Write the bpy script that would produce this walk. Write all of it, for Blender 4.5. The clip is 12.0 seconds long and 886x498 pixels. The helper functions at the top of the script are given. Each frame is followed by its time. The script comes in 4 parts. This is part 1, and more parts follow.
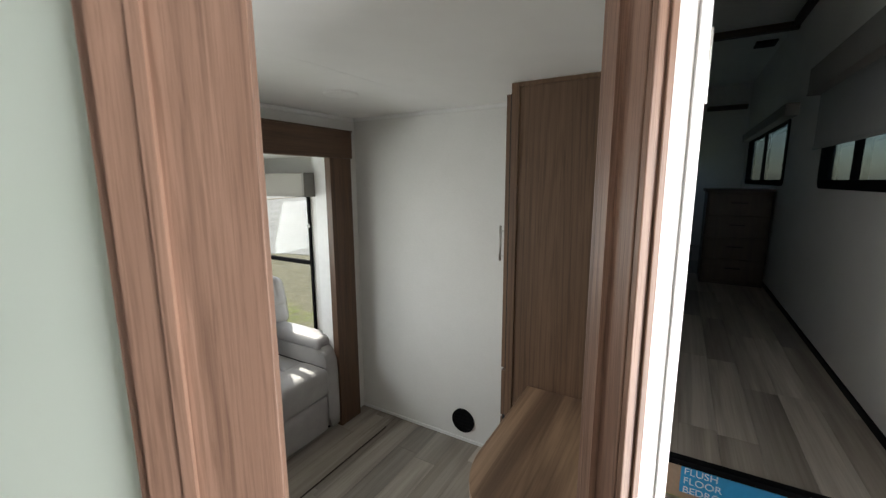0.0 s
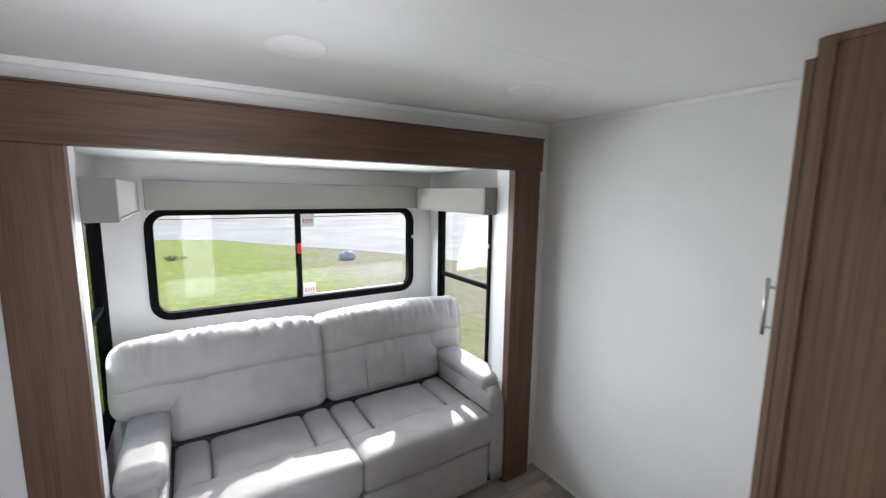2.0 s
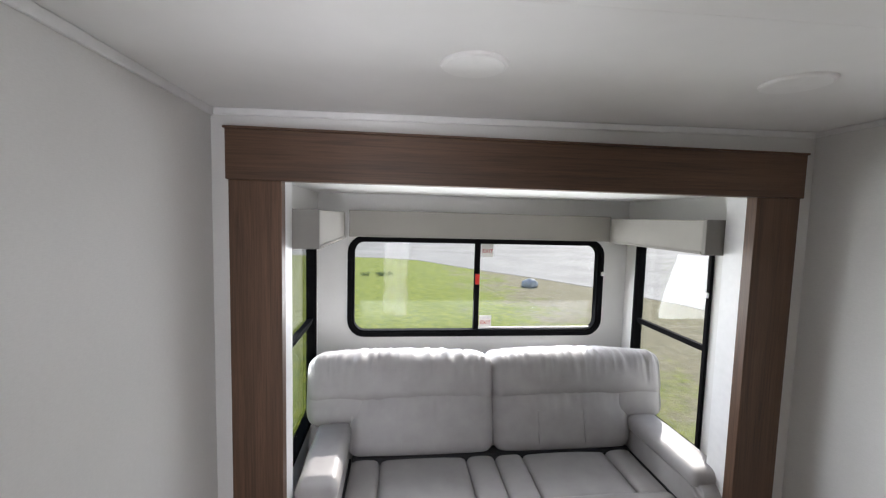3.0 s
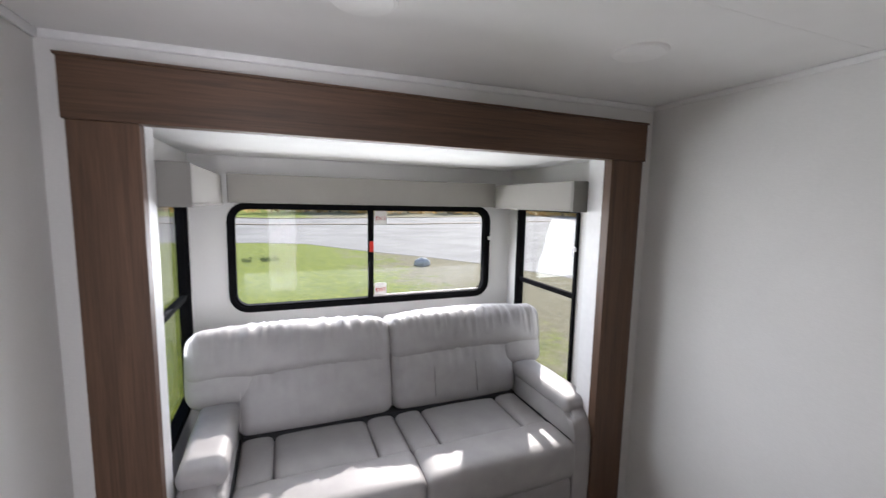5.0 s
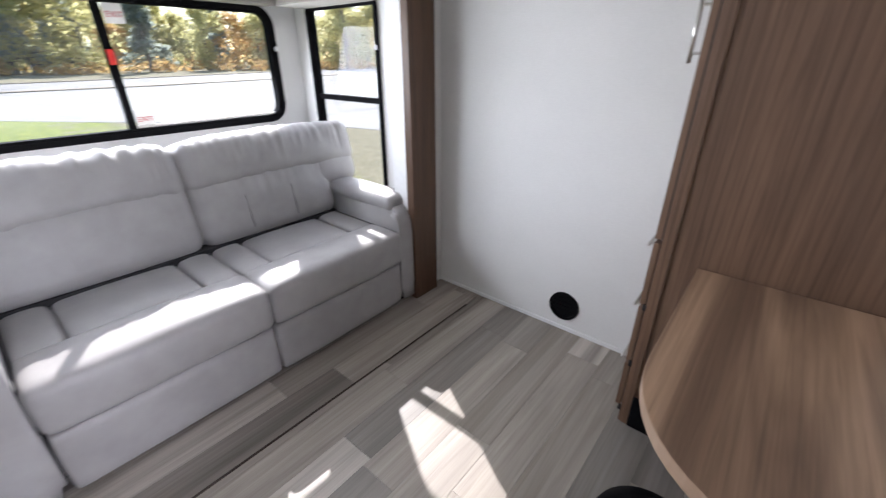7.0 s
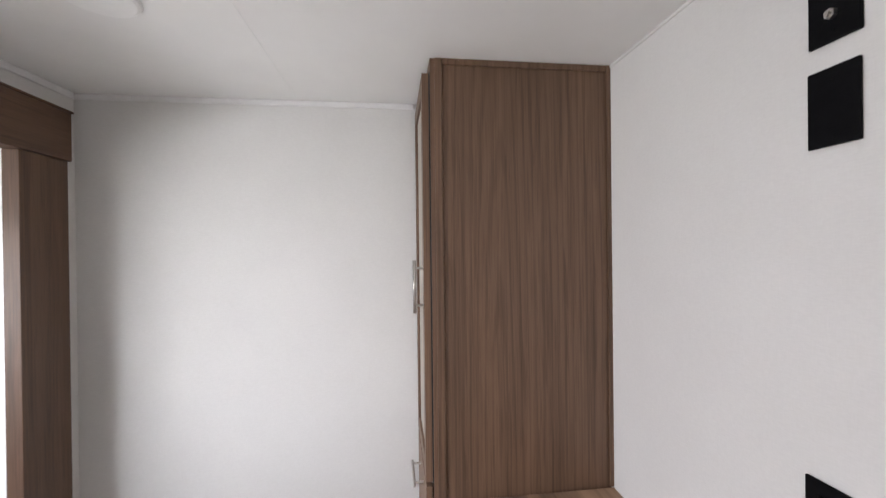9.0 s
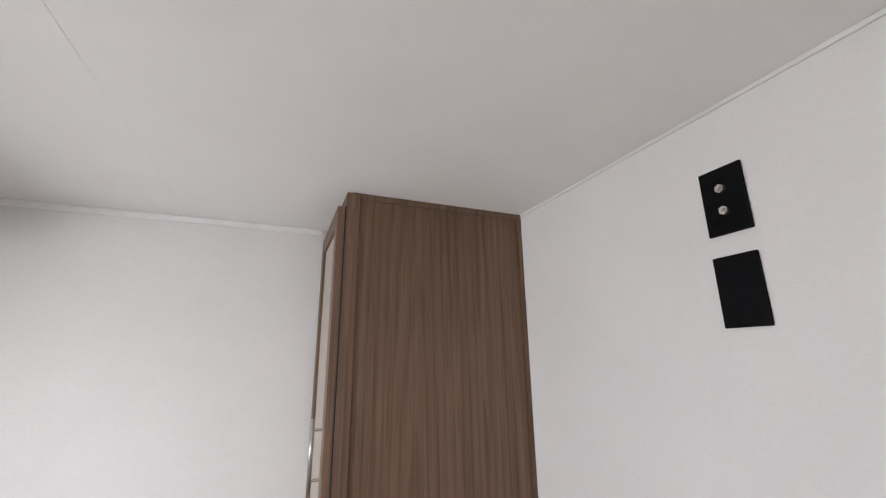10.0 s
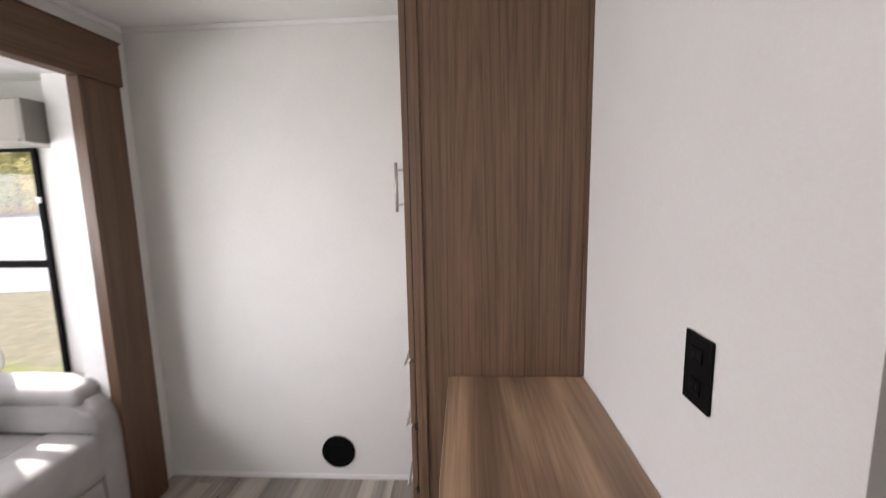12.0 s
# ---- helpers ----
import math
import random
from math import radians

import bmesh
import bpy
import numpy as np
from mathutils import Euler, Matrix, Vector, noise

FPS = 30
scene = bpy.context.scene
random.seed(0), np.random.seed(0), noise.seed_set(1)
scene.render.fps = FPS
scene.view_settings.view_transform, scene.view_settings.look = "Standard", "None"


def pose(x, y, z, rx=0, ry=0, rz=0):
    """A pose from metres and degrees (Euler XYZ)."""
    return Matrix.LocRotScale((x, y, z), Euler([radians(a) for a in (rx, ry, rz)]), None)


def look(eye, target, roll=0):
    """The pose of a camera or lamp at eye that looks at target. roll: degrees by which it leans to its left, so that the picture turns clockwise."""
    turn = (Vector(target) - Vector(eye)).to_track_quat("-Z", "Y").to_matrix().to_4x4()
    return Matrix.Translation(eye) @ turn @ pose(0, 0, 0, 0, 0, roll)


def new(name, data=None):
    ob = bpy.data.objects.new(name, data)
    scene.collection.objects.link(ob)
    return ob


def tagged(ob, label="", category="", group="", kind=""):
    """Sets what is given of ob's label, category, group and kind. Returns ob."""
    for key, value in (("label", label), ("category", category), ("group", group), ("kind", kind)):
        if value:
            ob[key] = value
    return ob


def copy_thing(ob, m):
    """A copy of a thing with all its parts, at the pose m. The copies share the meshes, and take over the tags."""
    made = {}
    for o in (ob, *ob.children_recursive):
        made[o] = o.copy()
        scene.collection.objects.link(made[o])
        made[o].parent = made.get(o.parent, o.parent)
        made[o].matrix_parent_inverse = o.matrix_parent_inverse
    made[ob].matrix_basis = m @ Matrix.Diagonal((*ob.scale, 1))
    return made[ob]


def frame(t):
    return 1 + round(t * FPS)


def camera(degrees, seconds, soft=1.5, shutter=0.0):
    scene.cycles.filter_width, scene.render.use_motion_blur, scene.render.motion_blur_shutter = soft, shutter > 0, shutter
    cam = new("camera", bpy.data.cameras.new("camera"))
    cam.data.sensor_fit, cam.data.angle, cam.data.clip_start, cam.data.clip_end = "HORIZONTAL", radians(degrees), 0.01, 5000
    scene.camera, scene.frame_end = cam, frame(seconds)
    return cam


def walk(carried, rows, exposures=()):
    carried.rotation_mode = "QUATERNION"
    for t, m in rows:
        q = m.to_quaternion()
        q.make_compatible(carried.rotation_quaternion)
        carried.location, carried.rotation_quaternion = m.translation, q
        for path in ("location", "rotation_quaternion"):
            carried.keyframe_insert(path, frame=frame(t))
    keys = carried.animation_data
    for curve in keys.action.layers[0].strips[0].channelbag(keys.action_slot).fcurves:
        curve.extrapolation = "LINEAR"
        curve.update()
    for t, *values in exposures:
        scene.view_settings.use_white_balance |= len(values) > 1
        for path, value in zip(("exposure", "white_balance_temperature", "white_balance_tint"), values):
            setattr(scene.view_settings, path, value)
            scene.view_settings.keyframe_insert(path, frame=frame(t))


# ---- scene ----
cam = camera(95.2, 12.0, 1.2, 0.25)
PATH = [
    (0, (0.669, 0.808, 1.683), (2.372, 1.803, 1.35), -0.2),
    (0.3, (0.631, 0.754, 1.702), (2.252, 1.906, 1.491), -0.3),
    (0.5, (0.601, 0.732, 1.691), (2.121, 2.025, 1.557), -0.3),
    (0.6, (0.584, 0.73, 1.695), (2.049, 2.086, 1.58), -0.3),
    (0.7, (0.588, 0.729, 1.701), (1.994, 2.148, 1.604), -0.4),
    (0.8, (0.593, 0.733, 1.715), (1.944, 2.204, 1.617), -0.5),
    (0.9, (0.609, 0.735, 1.723), (1.91, 2.25, 1.617), -0.2),
    (1, (0.639, 0.745, 1.718), (1.903, 2.291, 1.605), -0.1),
    (1.2, (0.713, 0.762, 1.724), (1.922, 2.347, 1.554), 0.1),
    (1.4, (0.8, 0.825, 1.704), (1.962, 2.435, 1.465), 0.1),
    (1.5, (0.848, 0.846, 1.701), (1.978, 2.474, 1.43), 0.5),
    (1.6, (0.89, 0.875, 1.705), (2.01, 2.507, 1.419), 0.7),
    (1.7, (0.93, 0.918, 1.716), (2.057, 2.545, 1.427), 0.7),
    (1.8, (0.975, 0.961, 1.707), (2.093, 2.597, 1.439), 1.0),
    (2, (1.044, 1.066, 1.699), (2.104, 2.74, 1.428), 0.8),
    (2.5, (1.136, 1.238, 1.71), (1.62, 3.153, 1.392), 1.6),
    (2.7, (1.144, 1.262, 1.715), (1.368, 3.235, 1.476), 1.6),
    (4.3, (1.117, 1.273, 1.725), (1.413, 3.25, 1.663), 1.4),
    (4.5, (1.13, 1.26, 1.714), (1.481, 3.226, 1.604), 1.5),
    (5, (1.129, 1.247, 1.618), (1.865, 3.093, 1.389), 1.2),
    (5.5, (1.072, 1.275, 1.509), (2.044, 2.962, 1.054), 0.8),
    (6, (1.113, 1.234, 1.365), (2.121, 2.825, 0.692), 0.4),
    (6.5, (1.103, 1.235, 1.346), (2.16, 2.68, 0.456), 0.0),
    (7, (1.034, 1.254, 1.326), (2.421, 2.411, 0.469), -0.1),
    (7.4, (1.035, 1.284, 1.322), (2.733, 1.972, 0.562), -0.5),
    (7.5, (1.043, 1.299, 1.324), (2.808, 1.874, 0.578), -0.5),
    (7.7, (1.066, 1.33, 1.337), (2.92, 1.707, 0.69), -0.1),
    (9.3, (1.183, 1.623, 1.542), (3.141, 1.238, 1.685), -0.9),
    (9.5, (1.201, 1.632, 1.556), (3.121, 1.156, 1.849), -0.3),
    (10, (1.275, 1.627, 1.626), (3.067, 0.903, 2.141), -0.6),
    (10.5, (1.317, 1.609, 1.639), (3.091, 0.8, 2.084), -0.7),
    (11, (1.303, 1.574, 1.577), (3.143, 0.819, 1.782), -1.0),
    (11.5, (1.149, 1.446, 1.491), (3.121, 1.113, 1.460), -0.9),
    (11.7, (1.106, 1.392, 1.449), (3.090, 1.222, 1.345), -1.1),
    (12, (1.045, 1.291, 1.371), (3.023, 1.403, 1.096), -1.1),
]
walk(cam, [(t, look(e, g, r)) for t, e, g, r in PATH], [(0, 0.12, 6700, 6), (0.5, 0.08, 6700, 6), (1.0, 0.20, 6350, 10), (1.5, 0.32, 6250, 8), (2.0, 0.60, 6150, 11), (2.5, 0.30, 6400, 12), (4.5, 0.30, 6250, 15), (5.5, 0.42, 6350, 15), (6.5, 0.68, 6050, 15), (7.5, 0.88, 6150, 15), (9.5, 1.0, 6500, 17), (10.5, 0.92, 6420, 17), (11.5, 1.05, 6600, 15), (12, 0.97, 6750, 18)])


# ---- world, sun, large lights ----
SUN_DIR = Vector((-0.64, -1.12, -1.0)).normalized()
world = bpy.data.worlds.new("world")
scene.world = world
world.use_nodes = True
wn = world.node_tree.nodes
sky = wn.new("ShaderNodeTexSky")
sky.sky_type = "NISHITA"
sky.sun_disc = False
sky.sun_elevation = math.asin(-SUN_DIR.z)
sky.sun_rotation = math.atan2(-SUN_DIR.x, -SUN_DIR.y)
wn["Background"].inputs["Strength"].default_value = 0.15
world.node_tree.links.new(sky.outputs[0], wn["Background"].inputs["Color"])

sun_data = bpy.data.lights.new("sun", "SUN")
sun_data.energy, sun_data.angle, sun_data.color = 5.0, radians(0.5), (1.0, 0.95, 0.88)
sun = new("sun", sun_data)
sun.matrix_world = Matrix.Translation((3, 12, 9)) @ SUN_DIR.to_track_quat("-Z", "Y").to_matrix().to_4x4()


def window_light(name, eye, target, sx, sy, watts, colour=(0.93, 0.97, 1.0), spread=180):
    """Daylight entering through an opening."""
    d = bpy.data.lights.new(name, "AREA")
    d.shape, d.size, d.size_y, d.energy, d.color = "RECTANGLE", sx, sy, watts, colour
    d.spread = radians(spread)
    ob = new(name, d)
    ob.matrix_world = look(eye, target)
    return ob


window_light("daylight_rear_window", (1.665, 3.785, 1.28), (1.665, 2.0, 0.6), 1.50, 0.50, 16.5, (0.955, 0.975, 1.0))
window_light("daylight_side_window_east", (2.645, 3.35, 1.08), (0.5, 2.5, 1.3), 0.5, 0.9, 1.2, (0.98, 0.985, 1.0))
window_light("daylight_side_window_west", (0.675, 3.34, 1.20), (2.8, 1.7, 0.85), 0.54, 0.66, 3.1, (0.95, 0.975, 1.0), 75)
window_light("daylight_entry_door", (1.22, -0.13, 1.0), (0.2, 1.6, 1.0), 0.76, 1.9, 48, (0.97, 0.955, 1.0))
window_light("daylight_bedroom_window", (7.1, -0.13, 1.95), (7.1, 1.0, 1.6), 2.4, 0.5, 0.5, (0.95, 0.98, 1.0))
window_light("daylight_corridor_window", (3.92, -0.13, 1.78), (3.92, 1.0, 1.3), 1.1, 0.2, 0.12, (0.95, 0.98, 1.0))


# ---- materials ----
def node_mat(name):
    m = bpy.data.materials.new(name)
    m.use_nodes = True
    nt = m.node_tree
    return m, nt, nt.nodes["Principled BSDF"]


def coords(nt, scale, kind="Object"):
    tc = nt.nodes.new("ShaderNodeTexCoord")
    mp = nt.nodes.new("ShaderNodeMapping")
    mp.inputs["Scale"].default_value = scale
    nt.links.new(tc.outputs[kind], mp.inputs["Vector"])
    return mp


def tex_noise(nt, mp, scale, detail=4.0, rough=0.55):
    n = nt.nodes.new("ShaderNodeTexNoise")
    n.inputs["Scale"].default_value = scale
    n.inputs["Detail"].default_value = detail
    n.inputs["Roughness"].default_value = rough
    nt.links.new(mp.outputs[0], n.inputs["Vector"])
    return n


def ramp(nt, fac, stops):
    r = nt.nodes.new("ShaderNodeValToRGB")
    while len(r.color_ramp.elements) < len(stops):
        r.color_ramp.elements.new(0.5)
    for e, (p, c) in zip(r.color_ramp.elements, stops):
        e.position, e.color = p, (*c, 1)
    nt.links.new(fac, r.inputs[0])
    return r


def bump(nt, bsdf, height, strength, dist=0.002):
    b = nt.nodes.new("ShaderNodeBump")
    b.inputs["Strength"].default_value = strength
    b.inputs["Distance"].default_value = dist
    nt.links.new(height, b.inputs["Height"])
    nt.links.new(b.outputs[0], bsdf.inputs["Normal"])


def mix(nt, fac, a, b, mode="MIX"):
    m = nt.nodes.new("ShaderNodeMix")
    m.data_type, m.blend_type = "RGBA", mode
    for sock, val in ((m.inputs[0], fac), (m.inputs[6], a), (m.inputs[7], b)):
        if isinstance(val, (int, float)):
            sock.default_value = val
        elif isinstance(val, tuple):
            sock.default_value = (*val, 1)
        else:
            nt.links.new(val, sock)
    return m.outputs[2]


def plain(name, colour, rough=0.5, metal=0.0, grain=0.06, scale=40, bumps=0.0):
    """Colour with slight variation at two scales."""
    m, nt, b = node_mat(name)
    mp = coords(nt, (1, 1, 1))
    n1, n2 = tex_noise(nt, mp, scale), tex_noise(nt, mp, scale / 14, 3)
    lo = tuple(c * (1 - grain) for c in colour)
    hi = tuple(min(1, c * (1 + grain)) for c in colour)
    c1 = ramp(nt, n1.outputs[0], [(0.3, lo), (0.7, hi)]).outputs[0]
    c2 = ramp(nt, n2.outputs[0], [(0.3, tuple(1 - grain for _ in range(3))), (0.7, (1, 1, 1))]).outputs[0]
    nt.links.new(mix(nt, 1.0, c1, c2, "MULTIPLY"), b.inputs["Base Color"])
    b.inputs["Roughness"].default_value = rough
    b.inputs["Metallic"].default_value = metal
    if bumps:
        bump(nt, b, n1.outputs[0], bumps)
    return m


def wood(name, light, dark, axis, rough=0.5, scale=1.0, vary=0.0, contrast=1.0, grain=1.0, lines=0.0):
    """Wood with its grain along an axis (0 x, 1 y, 2 z)."""
    m, nt, b = node_mat(name)
    s = [16.0 * scale] * 3
    s[axis] = 0.9 * scale
    mp = coords(nt, tuple(s))
    big = tex_noise(nt, mp, 1.1, 4, 0.6)
    big.inputs["Distortion"].default_value = 0.9
    fs = [95.0 * scale] * 3
    fs[axis] = 2.2 * scale
    mp2 = coords(nt, tuple(fs))
    fine = tex_noise(nt, mp2, 2.2, 5, 0.7)
    fine.inputs["Distortion"].default_value = 0.5
    ms = [34.0 * scale] * 3
    ms[axis] = 1.1 * scale
    mp3 = coords(nt, tuple(ms))
    mid_n = tex_noise(nt, mp3, 1.4, 3, 0.6)
    mid_n.inputs["Distortion"].default_value = 1.2
    mid = tuple((a + c) / 2 for a, c in zip(light, dark))
    w = 0.22 / contrast
    c1 = ramp(nt, big.outputs[0], [(0.5 - w, dark), (0.5, mid), (0.5 + w, light)]).outputs[0]
    c2 = ramp(nt, fine.outputs[0], [(0.36, (0.62, 0.60, 0.58)), (0.56, (1, 1, 1))]).outputs[0]
    col = mix(nt, 0.8 * grain, c1, c2, "MULTIPLY")
    c4 = ramp(nt, mid_n.outputs[0], [(0.34, (0.60, 0.57, 0.55)), (0.47, (1, 1, 1))]).outputs[0]
    col = mix(nt, 0.7 * grain, col, c4, "MULTIPLY")
    if lines:
        ls = [1.0, 1.0, 1.0]
        ls[axis] = 0.055
        wv = nt.nodes.new("ShaderNodeTexWave")
        wv.wave_type, wv.rings_direction = "RINGS", "X"
        for key_, val_ in (("Scale", lines), ("Distortion", 3.2), ("Detail", 3.0), ("Detail Scale", 1.6), ("Detail Roughness", 0.6)):
            wv.inputs[key_].default_value = val_
        figure = coords(nt, tuple(ls))
        figure.inputs["Location"].default_value = (0.0, -0.06, -0.05)
        nt.links.new(figure.outputs[0], wv.inputs["Vector"])
        c5 = ramp(nt, wv.outputs["Fac"], [(0.05, (0.50, 0.47, 0.45)), (0.35, (1, 1, 1))]).outputs[0]
        col = mix(nt, 0.36, col, c5, "MULTIPLY")
    if vary:
        oi = nt.nodes.new("ShaderNodeObjectInfo")
        c3 = ramp(nt, oi.outputs["Random"], [(0.0, (1 - vary,) * 3), (0.35, (1 - vary * 0.45, 1 - vary * 0.5, 1 - vary * 0.58)), (0.7, (1, 0.985, 0.96)), (1.0, (1 + vary * 0.4,) * 3)]).outputs[0]
        col = mix(nt, 1.0, col, c3, "MULTIPLY")
        add = nt.nodes.new("ShaderNodeVectorMath")
        add.operation = "MULTIPLY_ADD"
        comb = nt.nodes.new("ShaderNodeCombineXYZ")
        for i in range(3):
            nt.links.new(oi.outputs["Random"], comb.inputs[i])
        add.inputs[1].default_value = (37, 53, 71)
        nt.links.new(comb.outputs[0], add.inputs[0])
        nt.links.new(mp.outputs[0], add.inputs[2])
        nt.links.new(add.outputs[0], big.inputs["Vector"])
        add2 = nt.nodes.new("ShaderNodeVectorMath")
        add2.operation = "ADD"
        nt.links.new(mp3.outputs[0], add2.inputs[0])
        mulv = nt.nodes.new("ShaderNodeVectorMath")
        mulv.operation = "SCALE"
        mulv.inputs["Scale"].default_value = 61.0
        nt.links.new(comb.outputs[0], mulv.inputs[0])
        nt.links.new(mulv.outputs[0], add2.inputs[1])
        nt.links.new(add2.outputs[0], mid_n.inputs["Vector"])
    nt.links.new(col, b.inputs["Base Color"])
    b.inputs["Roughness"].default_value = rough
    bump(nt, b, fine.outputs[0], 0.25, 0.001)
    return m


def wallpaper():
    """Off-white vinyl wall board with a faint woven texture."""
    m, nt, b = node_mat("wall_vinyl")
    v = tex_noise(nt, coords(nt, (380, 380, 70)), 1.0, 3)
    h = tex_noise(nt, coords(nt, (70, 70, 380)), 1.0, 3)
    cloth = mix(nt, 0.68, v.outputs[0], h.outputs[0])
    spots = tex_noise(nt, coords(nt, (1, 1, 1)), 3.0, 3)
    c1 = ramp(nt, cloth, [(0.36, (0.728, 0.723, 0.708)), (0.62, (0.764, 0.759, 0.744))]).outputs[0]
    c2 = ramp(nt, spots.outputs[0], [(0.3, (0.95, 0.95, 0.95)), (0.7, (1, 1, 1))]).outputs[0]
    nt.links.new(mix(nt, 1.0, c1, c2, "MULTIPLY"), b.inputs["Base Color"])
    b.inputs["Roughness"].default_value = 0.62
    bump(nt, b, cloth, 0.05, 0.001)
    return m


def leather():
    m, nt, b = node_mat("leather_grey")
    mp = coords(nt, (1, 1, 1))
    vo = nt.nodes.new("ShaderNodeTexVoronoi")
    vo.inputs["Scale"].default_value = 420
    nt.links.new(mp.outputs[0], vo.inputs["Vector"])
    soft = tex_noise(nt, mp, 9, 4)
    c = ramp(nt, soft.outputs[0], [(0.3, (0.31, 0.298, 0.296)), (0.7, (0.36, 0.347, 0.344))]).outputs[0]
    nt.links.new(c, b.inputs["Base Color"])
    b.inputs["Roughness"].default_value = 0.48
    hgt = mix(nt, 0.75, vo.outputs["Distance"], soft.outputs[0])
    bump(nt, b, hgt, 0.35, 0.003)
    return m


def clear_glass(name="window_glass", tint=(0.97, 0.985, 0.98)):
    m, nt, b = node_mat(name)
    out = nt.nodes["Material Output"]
    tr, gl, mx, fr = (nt.nodes.new("ShaderNode" + k) for k in ("BsdfTransparent", "BsdfGlossy", "MixShader", "LayerWeight"))
    tr.inputs[0].default_value = (*tint, 1)
    gl.inputs["Roughness"].default_value = 0.02
    fr.inputs[0].default_value = 0.5
    pw = nt.nodes.new("ShaderNodeMath")
    pw.operation = "POWER"
    pw.inputs[1].default_value = 4.0
    nt.links.new(fr.outputs["Facing"], pw.inputs[0])
    ad = nt.nodes.new("ShaderNodeMath")
    ad.operation = "MULTIPLY_ADD"
    ad.inputs[1].default_value, ad.inputs[2].default_value = 0.9, 0.008
    nt.links.new(pw.outputs[0], ad.inputs[0])
    nt.links.new(ad.outputs[0], mx.inputs[0])
    # Translucent veil mixed into the glass imitates haze over the view.
    haze, film = nt.nodes.new("ShaderNodeBsdfTranslucent"), nt.nodes.new("ShaderNodeMixShader")
    haze.inputs[0].default_value = (0.86, 0.88, 0.90, 1)
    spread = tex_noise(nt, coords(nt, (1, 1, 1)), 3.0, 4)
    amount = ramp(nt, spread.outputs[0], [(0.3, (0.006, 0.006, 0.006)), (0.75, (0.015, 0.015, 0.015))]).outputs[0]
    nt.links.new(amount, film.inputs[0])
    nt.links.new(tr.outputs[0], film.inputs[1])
    nt.links.new(haze.outputs[0], film.inputs[2])
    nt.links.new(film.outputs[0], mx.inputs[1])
    nt.links.new(gl.outputs[0], mx.inputs[2])
    nt.links.new(mx.outputs[0], out.inputs[0])
    return m


def frosted():
    m, nt, b = node_mat("frosted_glass")
    out = nt.nodes["Material Output"]
    mp = coords(nt, (1, 1, 1))
    n = tex_noise(nt, mp, 2.0, 2)
    c = ramp(nt, n.outputs[0], [(0.3, (0.68, 0.74, 0.69)), (0.7, (0.73, 0.785, 0.73))]).outputs[0]
    nt.links.new(c, b.inputs["Base Color"])
    b.inputs["Roughness"].default_value = 0.06
    t = nt.nodes.new("ShaderNodeBsdfTranslucent")
    nt.links.new(c, t.inputs[0])
    mx = nt.nodes.new("ShaderNodeMixShader")
    mx.inputs[0].default_value = 0.5
    nt.links.new(b.outputs[0], mx.inputs[1])
    nt.links.new(t.outputs[0], mx.inputs[2])
    nt.links.new(mx.outputs[0], out.inputs[0])
    return m


def fabric(name, colour):
    m, nt, b = node_mat(name)
    n = tex_noise(nt, coords(nt, (600, 600, 600)), 1.0, 2)
    s = tex_noise(nt, coords(nt, (1, 1, 1)), 6, 3)
    c1 = ramp(nt, n.outputs[0], [(0.3, tuple(c * 0.85 for c in colour)), (0.7, tuple(c * 1.1 for c in colour))]).outputs[0]
    c2 = ramp(nt, s.outputs[0], [(0.3, (0.93, 0.93, 0.93)), (0.7, (1, 1, 1))]).outputs[0]
    nt.links.new(mix(nt, 1.0, c1, c2, "MULTIPLY"), b.inputs["Base Color"])
    b.inputs["Roughness"].default_value = 0.85
    bump(nt, b, n.outputs[0], 0.3, 0.001)
    return m


def grass_mat():
    m, nt, b = node_mat("grass_ground")
    mp = coords(nt, (1, 1, 1))
    a, c, d = tex_noise(nt, mp, 0.9, 6, 0.72), tex_noise(nt, mp, 5, 6, 0.8), tex_noise(nt, mp, 0.09, 3)
    g = ramp(nt, c.outputs[0], [(0.28, (0.085, 0.125, 0.008)), (0.5, (0.19, 0.235, 0.016)), (0.72, (0.34, 0.355, 0.04))]).outputs[0]
    dry = ramp(nt, c.outputs[0], [(0.3, (0.15, 0.135, 0.07)), (0.7, (0.31, 0.27, 0.165))]).outputs[0]
    # dry verge towards the east side
    tc = nt.nodes.new("ShaderNodeTexCoord")
    sep = nt.nodes.new("ShaderNodeSeparateXYZ")
    nt.links.new(tc.outputs["Object"], sep.inputs[0])
    mr = nt.nodes.new("ShaderNodeMapRange")
    mr.inputs[1].default_value, mr.inputs[2].default_value = 2.5, 7.5
    nt.links.new(sep.outputs[0], mr.inputs[0])
    mul = nt.nodes.new("ShaderNodeMath")
    mul.operation = "MULTIPLY_ADD"
    mul.inputs[1].default_value = 0.5
    nt.links.new(mr.outputs[0], mul.inputs[0])
    sub = nt.nodes.new("ShaderNodeMath")
    sub.operation = "SUBTRACT"
    sub.inputs[1].default_value = 0.47
    nt.links.new(a.outputs[0], sub.inputs[0])
    nt.links.new(sub.outputs[0], mul.inputs[2])
    f = ramp(nt, mul.outputs[0], [(0.16, (0, 0, 0)), (0.38, (1, 1, 1))]).outputs[0]
    nt.links.new(mix(nt, f, g, dry), b.inputs["Base Color"])
    b.inputs["Roughness"].default_value = 0.95
    bump(nt, b, c.outputs[0], 0.8, 0.05)
    return m


